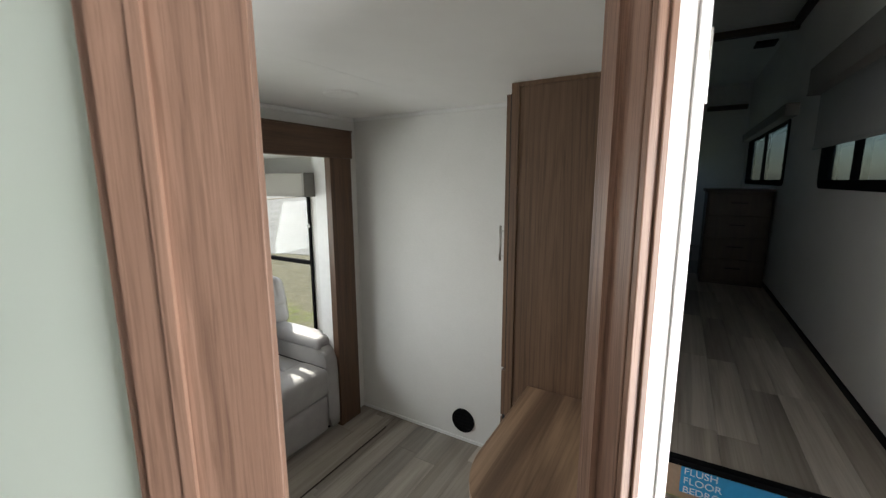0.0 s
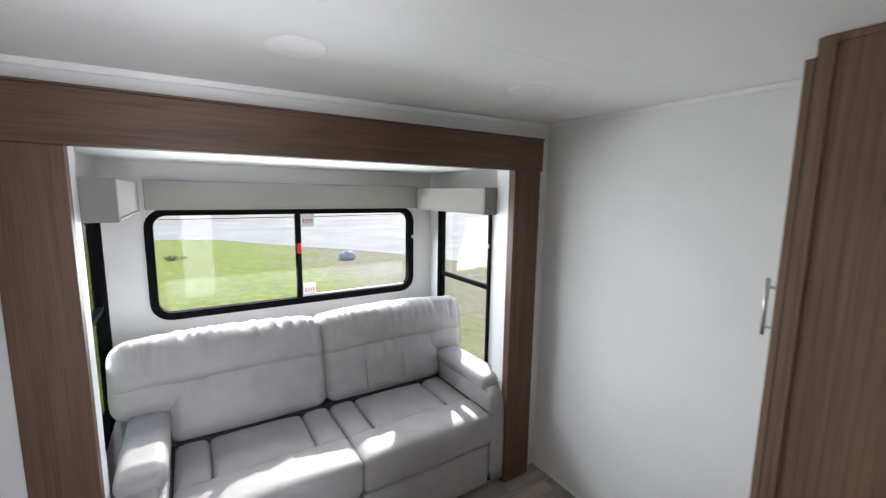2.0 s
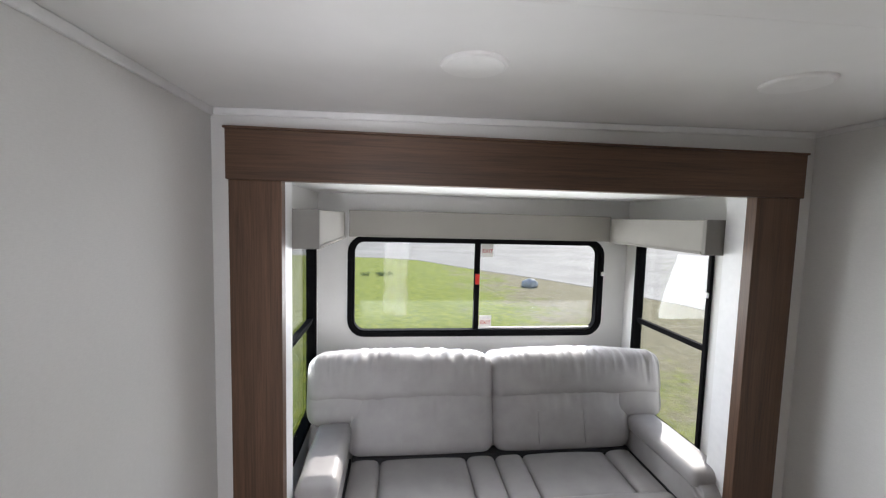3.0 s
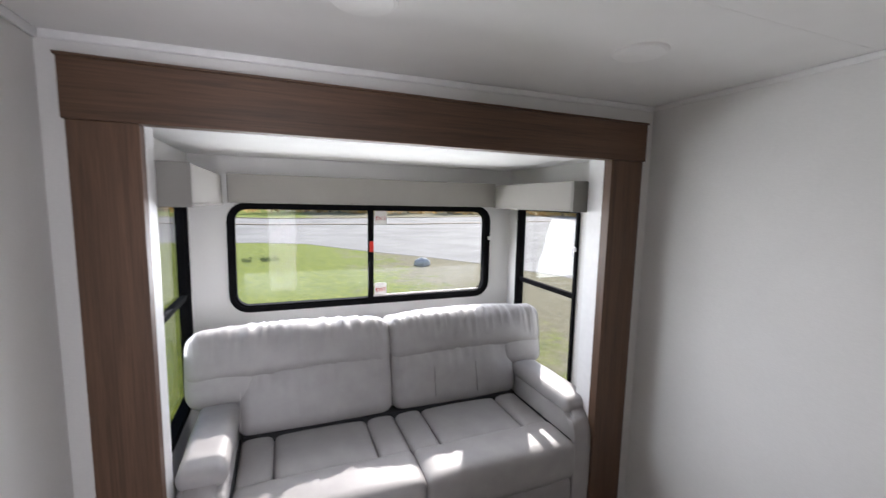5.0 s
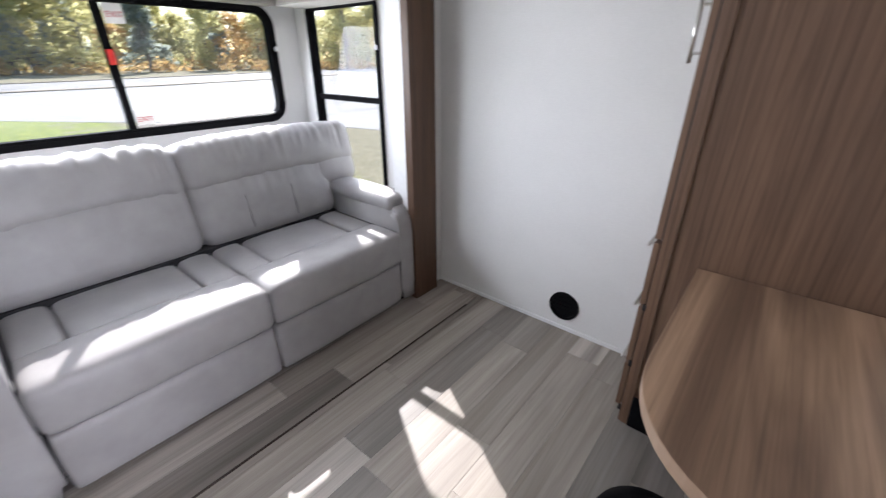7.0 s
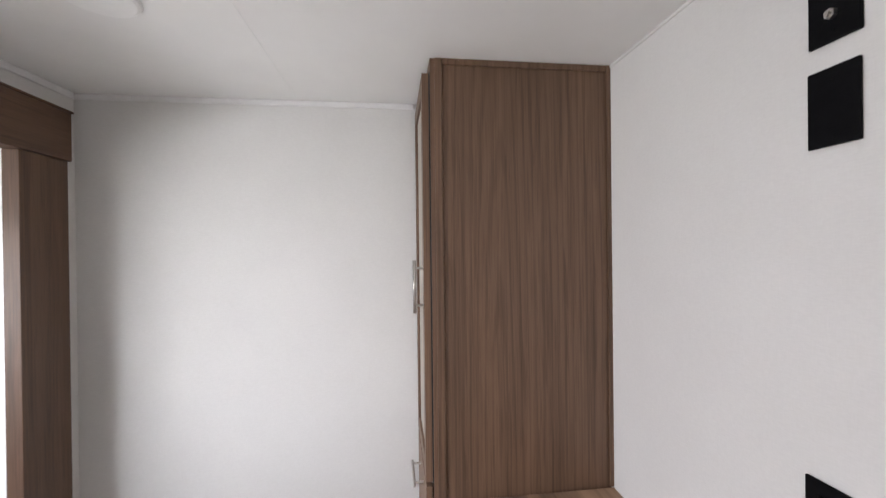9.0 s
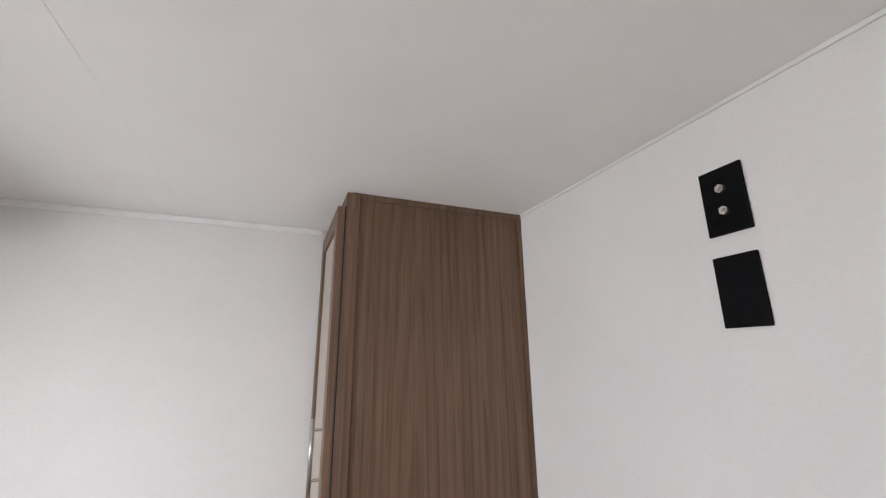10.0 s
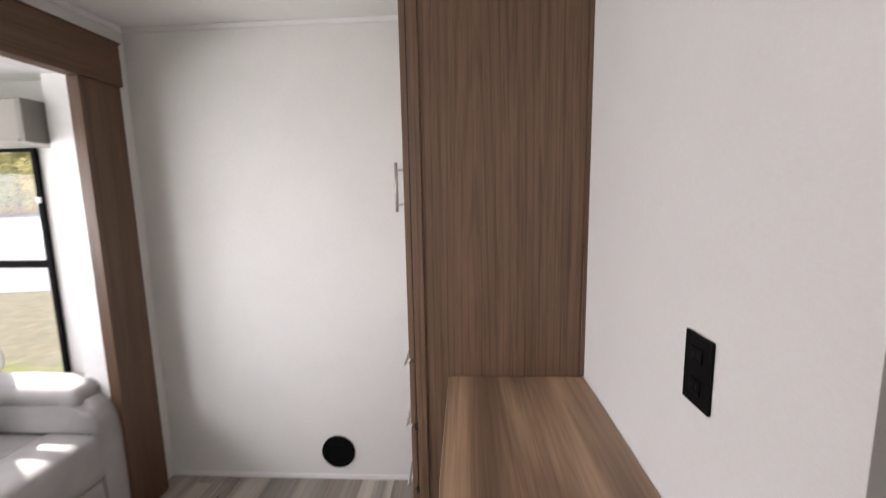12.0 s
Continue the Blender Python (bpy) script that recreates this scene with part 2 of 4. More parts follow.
def asphalt_mat():
    m, nt, b = node_mat("pale_asphalt")
    mp = coords(nt, (1, 1, 1))
    a, c = tex_noise(nt, mp, 0.3, 4, 0.6), tex_noise(nt, mp, 25, 4, 0.7)
    c1 = ramp(nt, c.outputs[0], [(0.3, (0.28, 0.268, 0.252)), (0.7, (0.38, 0.365, 0.345))]).outputs[0]
    c2 = ramp(nt, a.outputs[0], [(0.3, (0.72, 0.72, 0.72)), (0.7, (1.08, 1.08, 1.08))]).outputs[0]
    nt.links.new(mix(nt, 1.0, c1, c2, "MULTIPLY"), b.inputs["Base Color"])
    b.inputs["Roughness"].default_value = 0.85
    bump(nt, b, c.outputs[0], 0.4, 0.01)
    return m


def leaf_mat(name, a, b_, c_):
    m, nt, b = node_mat(name)
    g = nt.nodes.new("ShaderNodeNewGeometry")
    c = ramp(nt, g.outputs["Random Per Island"], [(0.0, a), (0.5, b_), (1.0, c_)]).outputs[0]
    nt.links.new(c, b.inputs["Base Color"])
    b.inputs["Roughness"].default_value = 0.8
    out = nt.nodes["Material Output"]
    t = nt.nodes.new("ShaderNodeBsdfTranslucent")
    nt.links.new(c, t.inputs[0])
    mx = nt.nodes.new("ShaderNodeMixShader")
    mx.inputs[0].default_value = 0.88
    nt.links.new(b.outputs[0], mx.inputs[1])
    nt.links.new(t.outputs[0], mx.inputs[2])
    nt.links.new(mx.outputs[0], out.inputs[0])
    return m


M_WALL = wallpaper()
M_CEIL = plain("ceiling_board", (0.88, 0.88, 0.87), 0.6, 0, 0.015, 8)
M_WHITE = plain("white_panel", (0.80, 0.80, 0.80), 0.45, 0, 0.03, 30)
M_TRIM_X = wood("trim_wood_along", (0.140, 0.072, 0.039), (0.076, 0.039, 0.021), 0, 0.5)
M_TRIM_Z = wood("trim_wood_upright", (0.140, 0.072, 0.039), (0.076, 0.039, 0.021), 2, 0.5)
M_DOOR_Z = wood("door_wood_upright", (0.35, 0.212, 0.152), (0.20, 0.115, 0.08), 2, 0.45)
M_DOOR_X = wood("door_wood_across", (0.35, 0.212, 0.152), (0.20, 0.115, 0.08), 0, 0.45)
M_WARD = wood("wardrobe_wood", (0.222, 0.130, 0.080), (0.118, 0.068, 0.042), 2, 0.5, 0.85, 0, 0.75, 0.8, 13.0)
M_DESK = wood("desk_wood", (0.44, 0.29, 0.188), (0.19, 0.118, 0.077), 0, 0.42, 0.36, 0, 2.0, 0.8)
M_EDGE = plain("desk_edge_band", (0.42, 0.29, 0.20), 0.45, 0, 0.06, 60)
M_FLOOR = wood("floor_vinyl_plank", (0.545, 0.50, 0.452), (0.25, 0.222, 0.194), 0, 0.40, 0.34, 0.42, 1.2, 0.5)
M_FLOOR_GAP = plain("floor_underlay", (0.07, 0.06, 0.05), 0.8)
M_TAUPE = plain("taupe_door_panel", (0.40, 0.365, 0.315), 0.5, 0, 0.05, 30)
M_LEATHER = leather()
# Near-black for dark parts and for shade painted into gaps.
M_DARK_AND_SHADE = plain("dark_parts_and_gap_shade", (0.018, 0.018, 0.02), 0.8)
M_BLACK = plain("black_plastic", (0.006, 0.006, 0.007), 0.45, 0, 0.2, 60)
M_BLACK.node_tree.nodes["Principled BSDF"].inputs["Specular IOR Level"].default_value = 0.06
M_RUBBER = plain("black_window_rubber", (0.006, 0.006, 0.007), 0.8, 0, 0.25, 50)
M_RUBBER.node_tree.nodes["Principled BSDF"].inputs["Specular IOR Level"].default_value = 0.06
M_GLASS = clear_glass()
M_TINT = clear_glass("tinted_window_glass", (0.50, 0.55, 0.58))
M_FROST = frosted()
M_VALANCE = fabric("valance_fabric", (0.34, 0.325, 0.30))
M_VALANCE_END = fabric("valance_end_fabric", (0.26, 0.25, 0.235))
M_STEEL = plain("brushed_steel", (0.62, 0.60, 0.57), 0.3, 1.0, 0.05, 120)
M_RED = plain("red_latch_plastic", (0.65, 0.03, 0.02), 0.4)
M_LABEL = plain("white_label", (0.85, 0.84, 0.80), 0.5)
M_REDINK = plain("red_ink", (0.55, 0.05, 0.04), 0.6)
M_BLUE = plain("blue_sticker", (0.03, 0.33, 0.66), 0.4)
M_WHITEINK = plain("white_ink", (0.85, 0.87, 0.9), 0.5)
M_DARKWOOD = wood("dark_wood", (0.06, 0.04, 0.028), (0.03, 0.02, 0.015), 2, 0.5)
M_BLIND = fabric("grey_blind", (0.36, 0.37, 0.38))
M_LENS = plain("lamp_diffuser", (0.93, 0.93, 0.92), 0.35, 0, 0.02)
M_GRASS = grass_mat()
M_ROAD = asphalt_mat()
M_KERB = plain("kerb_concrete", (0.36, 0.29, 0.21), 0.8, 0, 0.15, 3, 0.3)
M_ROCK = plain("grey_rock", (0.62, 0.62, 0.64), 0.85, 0, 0.25, 6, 0.5)
M_BARK = plain("bark", (0.2, 0.17, 0.14), 0.9, 0, 0.3, 8, 0.6)
LEAVES = [leaf_mat("leaves_olive", (0.46, 0.45, 0.22), (0.60, 0.57, 0.29), (0.72, 0.66, 0.36)),
          leaf_mat("leaves_yellow", (0.66, 0.56, 0.20), (0.78, 0.66, 0.25), (0.86, 0.72, 0.30)),
          leaf_mat("leaves_orange", (0.55, 0.36, 0.16), (0.66, 0.44, 0.19), (0.72, 0.54, 0.24)),
          leaf_mat("leaves_dark", (0.30, 0.35, 0.31), (0.38, 0.42, 0.36), (0.45, 0.48, 0.41))]


# ---- building helpers ----
def origin_of(ob):
    o = Vector((0, 0, 0))
    while ob is not None:
        o = o + ob.location
        ob = ob.parent
    return o


def link_mesh(name, bm, material, parent=None, label="", smooth=False, base=None):
    """One mesh object from a bmesh in world coordinates; its origin is its parent's, or base."""
    o = origin_of(parent) if parent is not None else Vector(base or (0, 0, 0))
    bmesh.ops.translate(bm, verts=bm.verts, vec=-o)
    bmesh.ops.recalc_face_normals(bm, faces=bm.faces)
    me = bpy.data.meshes.new(name)
    bm.to_mesh(me)
    bm.free()
    if smooth:
        me.polygons.foreach_set("use_smooth", [True] * len(me.polygons))
    me.materials.append(material)
    ob = new(name, me)
    if parent is not None:
        ob.parent = parent
    else:
        ob.location = o
    if label:
        ob["label"] = label
    return ob


def part(name, bm, material, parent, label="", smooth=False):
    return link_mesh(name, bm, material, parent, label, smooth)


def thing(name, at, label, category, group="", kind=""):
    ob = new(name)
    ob.empty_display_size = 0.1
    ob.location = at
    return tagged(ob, label, category, group, kind)


def structure(name, bm, material, label, category="structure"):
    return tagged(link_mesh(name, bm, material), label, category, "", "structure")


def boxes(*specs, bevel=0.0, segs=2):
    """A bmesh of boxes, each (x0, x1, y0, y1, z0, z1)."""
    bm = bmesh.new()
    for x0, x1, y0, y1, z0, z1 in specs:
        r = bmesh.ops.create_cube(bm, size=1)
        for v in r["verts"]:
            v.co = Vector(((x0 + x1) / 2 + v.co.x * (x1 - x0), (y0 + y1) / 2 + v.co.y * (y1 - y0), (z0 + z1) / 2 + v.co.z * (z1 - z0)))
    if bevel:
        bmesh.ops.bevel(bm, geom=list(bm.edges), offset=bevel, segments=segs, affect="EDGES", profile=0.5)
    return bm


def cyl(c, r, h, axis=2, n=24, r2=None, bevel=0.0):
    """A cylinder from the centre of its lower end along an axis."""
    bm = bmesh.new()
    bmesh.ops.create_cone(bm, cap_ends=True, segments=n, radius1=r, radius2=r if r2 is None else r2, depth=h)
    if bevel:
        caps = [e for e in bm.edges if abs(e.verts[0].co.z - e.verts[1].co.z) < 1e-6]
        bmesh.ops.bevel(bm, geom=caps, offset=bevel, segments=2, affect="EDGES")
    bmesh.ops.translate(bm, verts=bm.verts, vec=(0, 0, h / 2))
    if axis == 0:
        bmesh.ops.rotate(bm, verts=bm.verts, matrix=Matrix.Rotation(radians(90), 3, "Y"))
    elif axis == 1:
        bmesh.ops.rotate(bm, verts=bm.verts, matrix=Matrix.Rotation(radians(-90), 3, "X"))
    bmesh.ops.translate(bm, verts=bm.verts, vec=c)
    return bm


def cushion(x0, x1, y0, y1, z0, z1, r, puff=0.0, n=(16, 10, 8), fold=None):
    """A rounded, slightly puffed box; fold(p) gives a small offset."""
    bm = bmesh.new()
    bmesh.ops.create_cube(bm, size=2)
    verts = {}
    me_faces = []
    bm.clear()
    half = Vector(((x1 - x0) / 2, (y1 - y0) / 2, (z1 - z0) / 2))
    mid = Vector(((x0 + x1) / 2, (y0 + y1) / 2, (z0 + z1) / 2))
    r = min(r, half.x * 0.98, half.y * 0.98, half.z * 0.98)
    inner = half - Vector((r, r, r))

    def place(i, j, k):
        key = (i, j, k)
        if key in verts:
            return verts[key]
        q = Vector([math.sin((2 * a / m - 1) * math.pi / 2) for a, m in zip(key, n)])
        p = Vector((q.x * half.x, q.y * half.y, q.z * half.z))
        c = Vector([max(-h, min(h, v)) for v, h in zip(p, inner)])
        d = p - c
        if d.length > 1e-9:
            p = c + d.normalized() * r
        s = [p.x / half.x, p.y / half.y, p.z / half.z]
        for a in range(3):
            b, e = (a + 1) % 3, (a + 2) % 3
            p[a] += puff * s[a] * max(0, 1 - s[b] ** 2) * max(0, 1 - s[e] ** 2)
        p = p + mid
        if fold:
            p = p + fold(p)
        verts[key] = bm.verts.new(p)
        return verts[key]

    for axis in range(3):
        b, e = (axis + 1) % 3, (axis + 2) % 3
        for side in (0, n[axis]):
            for s in range(n[b]):
                for t in range(n[e]):
                    quad = []
                    for ds, dt in ((0, 0), (1, 0), (1, 1), (0, 1)):
                        key = [0, 0, 0]
                        key[axis], key[b], key[e] = side, s + ds, t + dt
                        quad.append(place(*key))
                    bm.faces.new(quad)
    return bm


def round_rect(a0, a1, b0, b1, r, k=6):
    pts = []
    for ca, cb, start in ((a1 - r, b1 - r, 0), (a0 + r, b1 - r, 90), (a0 + r, b0 + r, 180), (a1 - r, b0 + r, 270)):
        for i in range(k + 1):
            ang = radians(start + 90 * i / k)
            pts.append((ca + r * math.cos(ang), cb + r * math.sin(ang)))
    return pts


def square_rect(a0, a1, b0, b1, k=6):
    return [p for p in ((a1, b1), (a0, b1), (a0, b0), (a1, b0)) for _ in range(k + 1)]


def ring(outer, inner, d0, d1, to3):
    """A flat ring between two loops, extruded from d0 to d1."""
    bm = bmesh.new()
    cache = {}

    def v(p, d):
        key = (round(p[0], 5), round(p[1], 5), d)
        if key not in cache:
            cache[key] = bm.verts.new(to3(p[0], p[1], d))
        return cache[key]

    def face(vs):
        u = []
        for x in vs:
            if x not in u:
                u.append(x)
        if len(u) > 2 and not bm.faces.get(u):
            bm.faces.new(u)

    n = len(outer)
    for i in range(n):
        j = (i + 1) % n
        for d in (d0, d1):
            face([v(outer[i], d), v(outer[j], d), v(inner[j], d), v(inner[i], d)])
        for loop in (outer, inner):
            face([v(loop[i], d0), v(loop[j], d0), v(loop[j], d1), v(loop[i], d1)])
    return bm


def slab(pts, d0, d1, to3):
    """A closed outline extruded from d0 to d1."""
    bm = bmesh.new()
    lo = [bm.verts.new(to3(a, b, d0)) for a, b in pts]
    hi = [bm.verts.new(to3(a, b, d1)) for a, b in pts]
    bm.faces.new(lo)
    bm.faces.new(hi)
    for i in range(len(pts)):
        j = (i + 1) % len(pts)
        bm.faces.new((lo[i], lo[j], hi[j], hi[i]))
    return bm


def on_y(a, b, d):
    return Vector((a, d, b))


def on_x(a, b, d):
    return Vector((d, a, b))


def on_z(a, b, d):
    return Vector((a, b, d))


def writing(body, size, pose_matrix, material, parent, name="lettering", label=""):
    cu = bpy.data.curves.new("text", "FONT")
    cu.body, cu.size, cu.extrude, cu.align_x, cu.align_y = body, size, 0.0004, "LEFT", "TOP"
    tmp = bpy.data.objects.new("text_tmp", cu)
    scene.collection.objects.link(tmp)
    dg = bpy.context.evaluated_depsgraph_get()
    me = bpy.data.meshes.new_from_object(tmp.evaluated_get(dg))
    bpy.data.objects.remove(tmp)
    me.transform(Matrix.Translation(-origin_of(parent)) @ pose_matrix)
    me.materials.clear()
    me.materials.append(material)
    ob = new(name, me)
    ob.parent = parent
    if label:
        ob["label"] = label
    return ob


# ---- the den: sizes ----
XW, XE = 0.50, 2.82          # west and east walls
YD, YS = 0.888, 2.76         # desk wall, slide-out wall
ZC = 2.105                   # ceiling
SX0, SX1, SYB, SZC = 0.66, 2.66, 3.80, 1.85   # slide-out inside
T = 0.06

# floor boards rest on a dark underlay
structure("floor", boxes((XW - 0.1, 2.43, -0.1, 2.80, -0.10, -0.006), (2.43, XE + 0.1, YD - 0.09, 2.80, -0.10, -0.006), (-1.6, XW - 0.1, -0.1, 2.2, -0.10, -0.006)), M_FLOOR_GAP, "dark underlay below the plank floor", "floor")
structure("floor_slide", boxes((SX0 - T, SX1 + T, 2.80, SYB + 0.06, -0.10, -0.006)), M_FLOOR_GAP, "dark underlay below the slide-out floor", "floor")
structure("wall_east", boxes((XE, XE + T, YD - 0.085, YS + 0.10, 0, ZC)), M_WALL, "off-white textured vinyl wall board", "wall")
structure("wall_west", boxes((XW - T, XW, 1.64, YS + 0.10, 0, ZC)), M_WALL, "off-white textured vinyl wall board", "wall")
structure("wall_south", boxes((1.44, XE, YD - 0.045, YD, 0, ZC)), M_WALL, "off-white textured vinyl wall with black outlets", "wall")
for wname, spec in (("wall_slide_1", (XW, 0.70, YS, YS + 0.10, 0, ZC)), ("wall_slide_2", (2.58, XE, YS, YS + 0.10, 0, ZC)), ("wall_slide_3", (0.70, 2.58, YS, YS + 0.10, 1.86, ZC))):
    structure(wname, boxes(spec), M_WALL, "off-white wall framing the slide-out", "wall")

# ceiling boards with narrow seams, one mesh
def drop(x):
    """The ceiling falls slightly towards the west."""
    return 0.006 + 0.011 * (XE - x)


def sloped(bm):
    for w_ in bm.verts:
        w_.co.z -= drop(w_.co.x)
    return bm


structure("ceiling", sloped(boxes((XW - T, XE + T, 1.9553, YS + 0.10, ZC, ZC + 0.05), (XW - T, XE + T, YD - 0.085, 1.9547, ZC + 0.0002, ZC + 0.05), (XW - T, XE + T, 1.95, 1.96, ZC + 0.0014, ZC + 0.04))), M_CEIL, "flat white ceiling boards with narrow seams", "ceiling")
structure("cove_trim_east", sloped(boxes((XE - 0.010, XE, 1.50, YS, ZC - 0.022, ZC - 0.0005), bevel=0.003)), M_WHITE, "thin white cove trim below the ceiling", "trim")
structure("cove_trim_west", sloped(boxes((XW, XW + 0.012, 1.64, YS, ZC - 0.028, ZC - 0.0005), bevel=0.005)), M_WHITE, "thin white cove trim below the ceiling", "trim")
structure("cove_trim_slide", sloped(boxes((XW + 0.012, XE - 0.012, YS - 0.012, YS, ZC - 0.026, ZC - 0.0005), bevel=0.005)), M_WHITE, "thin white cove trim below the ceiling", "trim")
structure("cove_trim_south", sloped(boxes((1.45, 2.390, YD, YD + 0.004, ZC - 0.010, ZC - 0.0005), bevel=0.001)), M_WALL, "thin wall-coloured joint strip below the ceiling", "trim")
structure("baseboard_east", boxes((XE - 0.008, XE, 1.50, YS, 0, 0.022), bevel=0.002), M_WHITE, "thin white base strip along the wall", "trim")

# slide-out shell
RW = (0.845, 2.49, 0.965, 1.59)     # rear window, outer frame x0 x1 z0 z1
SW = (3.05, 3.66, 0.55, 1.60)       # side windows, outer frame y0 y1 z0 z1
K = 6
structure("wall_slide_rear", ring(square_rect(SX0, SX1, 0, SZC, K), round_rect(RW[0] + 0.02, RW[1] - 0.02, RW[2] + 0.02, RW[3] - 0.02, 0.09, K), SYB, SYB + 0.032, on_y), M_WALL, "white slide-out wall round a wide window", "wall")
for wname, xa, xb in (("wall_slide_east", SX1, SX1 + 0.032), ("wall_slide_west", SX0 - 0.032, SX0)):
    structure(wname, ring(square_rect(2.86, SYB + 0.032, 0, SZC, K), round_rect(SW[0] + 0.015, SW[1] - 0.015, SW[2] + 0.015, SW[3] - 0.015, 0.03, K), xa, xb, on_x), M_WALL, "white slide-out side wall with a tall window", "wall")
structure("ceiling_slide", boxes((SX0 - T, SX1 + T, 2.86, SYB + T, SZC, SZC + 0.05)), M_CEIL, "white ceiling of the slide-out", "ceiling")
structure("jamb_panel_east", boxes((2.538, 2.58, 2.7615, 2.86, 0, 1.85)), M_WHITE, "white side lining of the slide-out opening", "trim")
structure("jamb_panel_west", boxes((0.70, 0.742, 2.7615, 2.86, 0, 1.85)), M_WHITE, "white side lining of the slide-out opening", "trim")
structure("return_panel_east", boxes((2.58, SX1, 2.861, 2.875, 0, SZC)), M_WHITE, "white return panel of the slide-out", "trim")
structure("return_panel_west", boxes((SX0, 0.70, 2.861, 2.875, 0, SZC)), M_WHITE, "white return panel of the slide-out", "trim")
structure("soffit_slide", boxes((0.742, 2.538, 2.7615, 2.86, 1.838, 1.859)), M_WHITE, "white head lining of the slide-out opening", "trim")

# wooden surround of the slide-out
surround = thing("slide_out_surround", (1.65, 2.73, 0), "dark brown wood-grain surround framing the slide-out sofa", "trim", "", "structure")
part("post", boxes((0.572, 0.745, 2.712, 2.76, 0.002, 1.828), bevel=0.002), M_TRIM_Z, surround)
part("post", boxes((2.535, 2.722, 2.712, 2.76, 0.002, 1.828), bevel=0.002), M_TRIM_Z, surround)
part("header", boxes((0.566, 2.728, 2.702, 2.76, 1.828, 1.996), bevel=0.003), M_TRIM_X, surround)
part("ledge", boxes((0.560, 2.734, 2.698, 2.76, 1.996, 2.004), bevel=0.002), M_TRIM_X, surround)


# ---- windows of the slide-out ----
def window(name, to3, a0, a1, b0, b1, r, depth, inward, label, bars, f=0.034):
    """depth: the plane of the wall's inner face; inward: +1 or -1 towards the room."""
    w = tagged(new(name), label, "window", "windows of the slide-out", "structure")
    w.location = to3((a0 + a1) / 2, b0, depth)
    i = inward
    part("window_frame", ring(round_rect(a0, a1, b0, b1, r, K), round_rect(a0 + f, a1 - f, b0 + f, b1 - f, max(0.02, r - f), K), depth + i * 0.012, depth - i * 0.036, to3), M_RUBBER, w, "black window frame with rounded corners")
    part("window_trim_ring", ring(round_rect(a0 - 0.006, a1 + 0.006, b0 - 0.006, b1 + 0.006, r + 0.006, K), round_rect(a0 + f * 0.6, a1 - f * 0.6, b0 + f * 0.6, b1 - f * 0.6, max(0.02, r - 0.02), K), depth + i * 0.018, depth + i * 0.002, to3), M_RUBBER, w)
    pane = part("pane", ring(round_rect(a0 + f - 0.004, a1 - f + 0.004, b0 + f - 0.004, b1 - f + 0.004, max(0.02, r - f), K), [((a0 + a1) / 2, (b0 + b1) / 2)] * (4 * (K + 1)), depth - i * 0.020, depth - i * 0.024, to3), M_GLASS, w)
    pane.visible_shadow = False
    for bar in bars:
        part("mullion", slab(bar, depth - i * 0.034, depth - i * 0.002, to3), M_RUBBER, w)
    return w


def rect(a0, a1, b0, b1):
    return [(a0, b0), (a1, b0), (a1, b1), (a0, b1)]


w1 = window("window_1", on_y, *RW, 0.10, SYB, -1, "wide black-framed sliding window with rounded corners", [rect(1.638, 1.670, RW[2] + 0.03, RW[3] - 0.03)])
part("sash_rail", boxes((1.670, RW[1] - 0.034, SYB + 0.008, SYB + 0.018, RW[2] + 0.034, RW[2] + 0.048)), M_STEEL, w1, "bright lower sash rail")
# Unseen ledge added outside to keep sun off the floor by the sofa.
part("sun_blocker", boxes((RW[0] - 0.06, RW[1] + 0.06, SYB + 0.033, SYB + 0.145, 1.585, 1.600), (RW[0] - 0.06, RW[1] + 0.06, SYB + 0.130, SYB + 0.145, 1.585, 1.66)), M_WHITE, w1, "unseen white ledge added above the window to block sun")
part("latch", boxes((1.640, 1.668, SYB - 0.012, SYB + 0.014, 1.295, 1.362), bevel=0.004), M_RED, w1, "red emergency latch")
for z in (1.045, 1.512):
    lab = part("exit_label", boxes((1.678, 1.758, SYB + 0.016, SYB + 0.0185, z - 0.042, z + 0.042)), M_LABEL, w1, "white exit sticker with red letters")
    writing("EXIT", 0.034, Matrix.Translation((1.685, SYB + 0.0145, z + 0.012)) @ Matrix.Rotation(radians(90), 4, "X"), M_REDINK, lab)
for k_ in range(10):
    part("screw", cyl((RW[0] + 0.010, SYB - 0.020, 1.06 + 0.048 * k_), 0.0028, 0.004, 1, 8), M_BLACK, w1)
part("catch", boxes((2.478, 2.500, SYB - 0.030, SYB - 0.012, 1.36, 1.385), bevel=0.003), M_WHITE, w1)
for wi, (xx, inn) in enumerate(((SX1, -1), (SX0, 1))):
    w2 = window("window_%d" % (wi + 2), on_x, *SW, 0.035, xx, inn, "tall black-framed window with a lower fixed pane", [rect(SW[0] + 0.018, SW[1] - 0.018, 1.085, 1.108)], 0.020)
    part("sash_frame", ring(rect(SW[0] + 0.018, SW[1] - 0.018, 1.105, SW[3] - 0.018), rect(SW[0] + 0.027, SW[1] - 0.027, 1.116, SW[3] - 0.027), xx + inn * 0.004, xx - inn * 0.018, on_x), M_RUBBER, w2)
    part("catch", boxes((xx + inn * 0.014 - 0.012, xx + inn * 0.014 + 0.012, 3.045, 3.065, 1.36, 1.385), bevel=0.003), M_WHITE, w2)


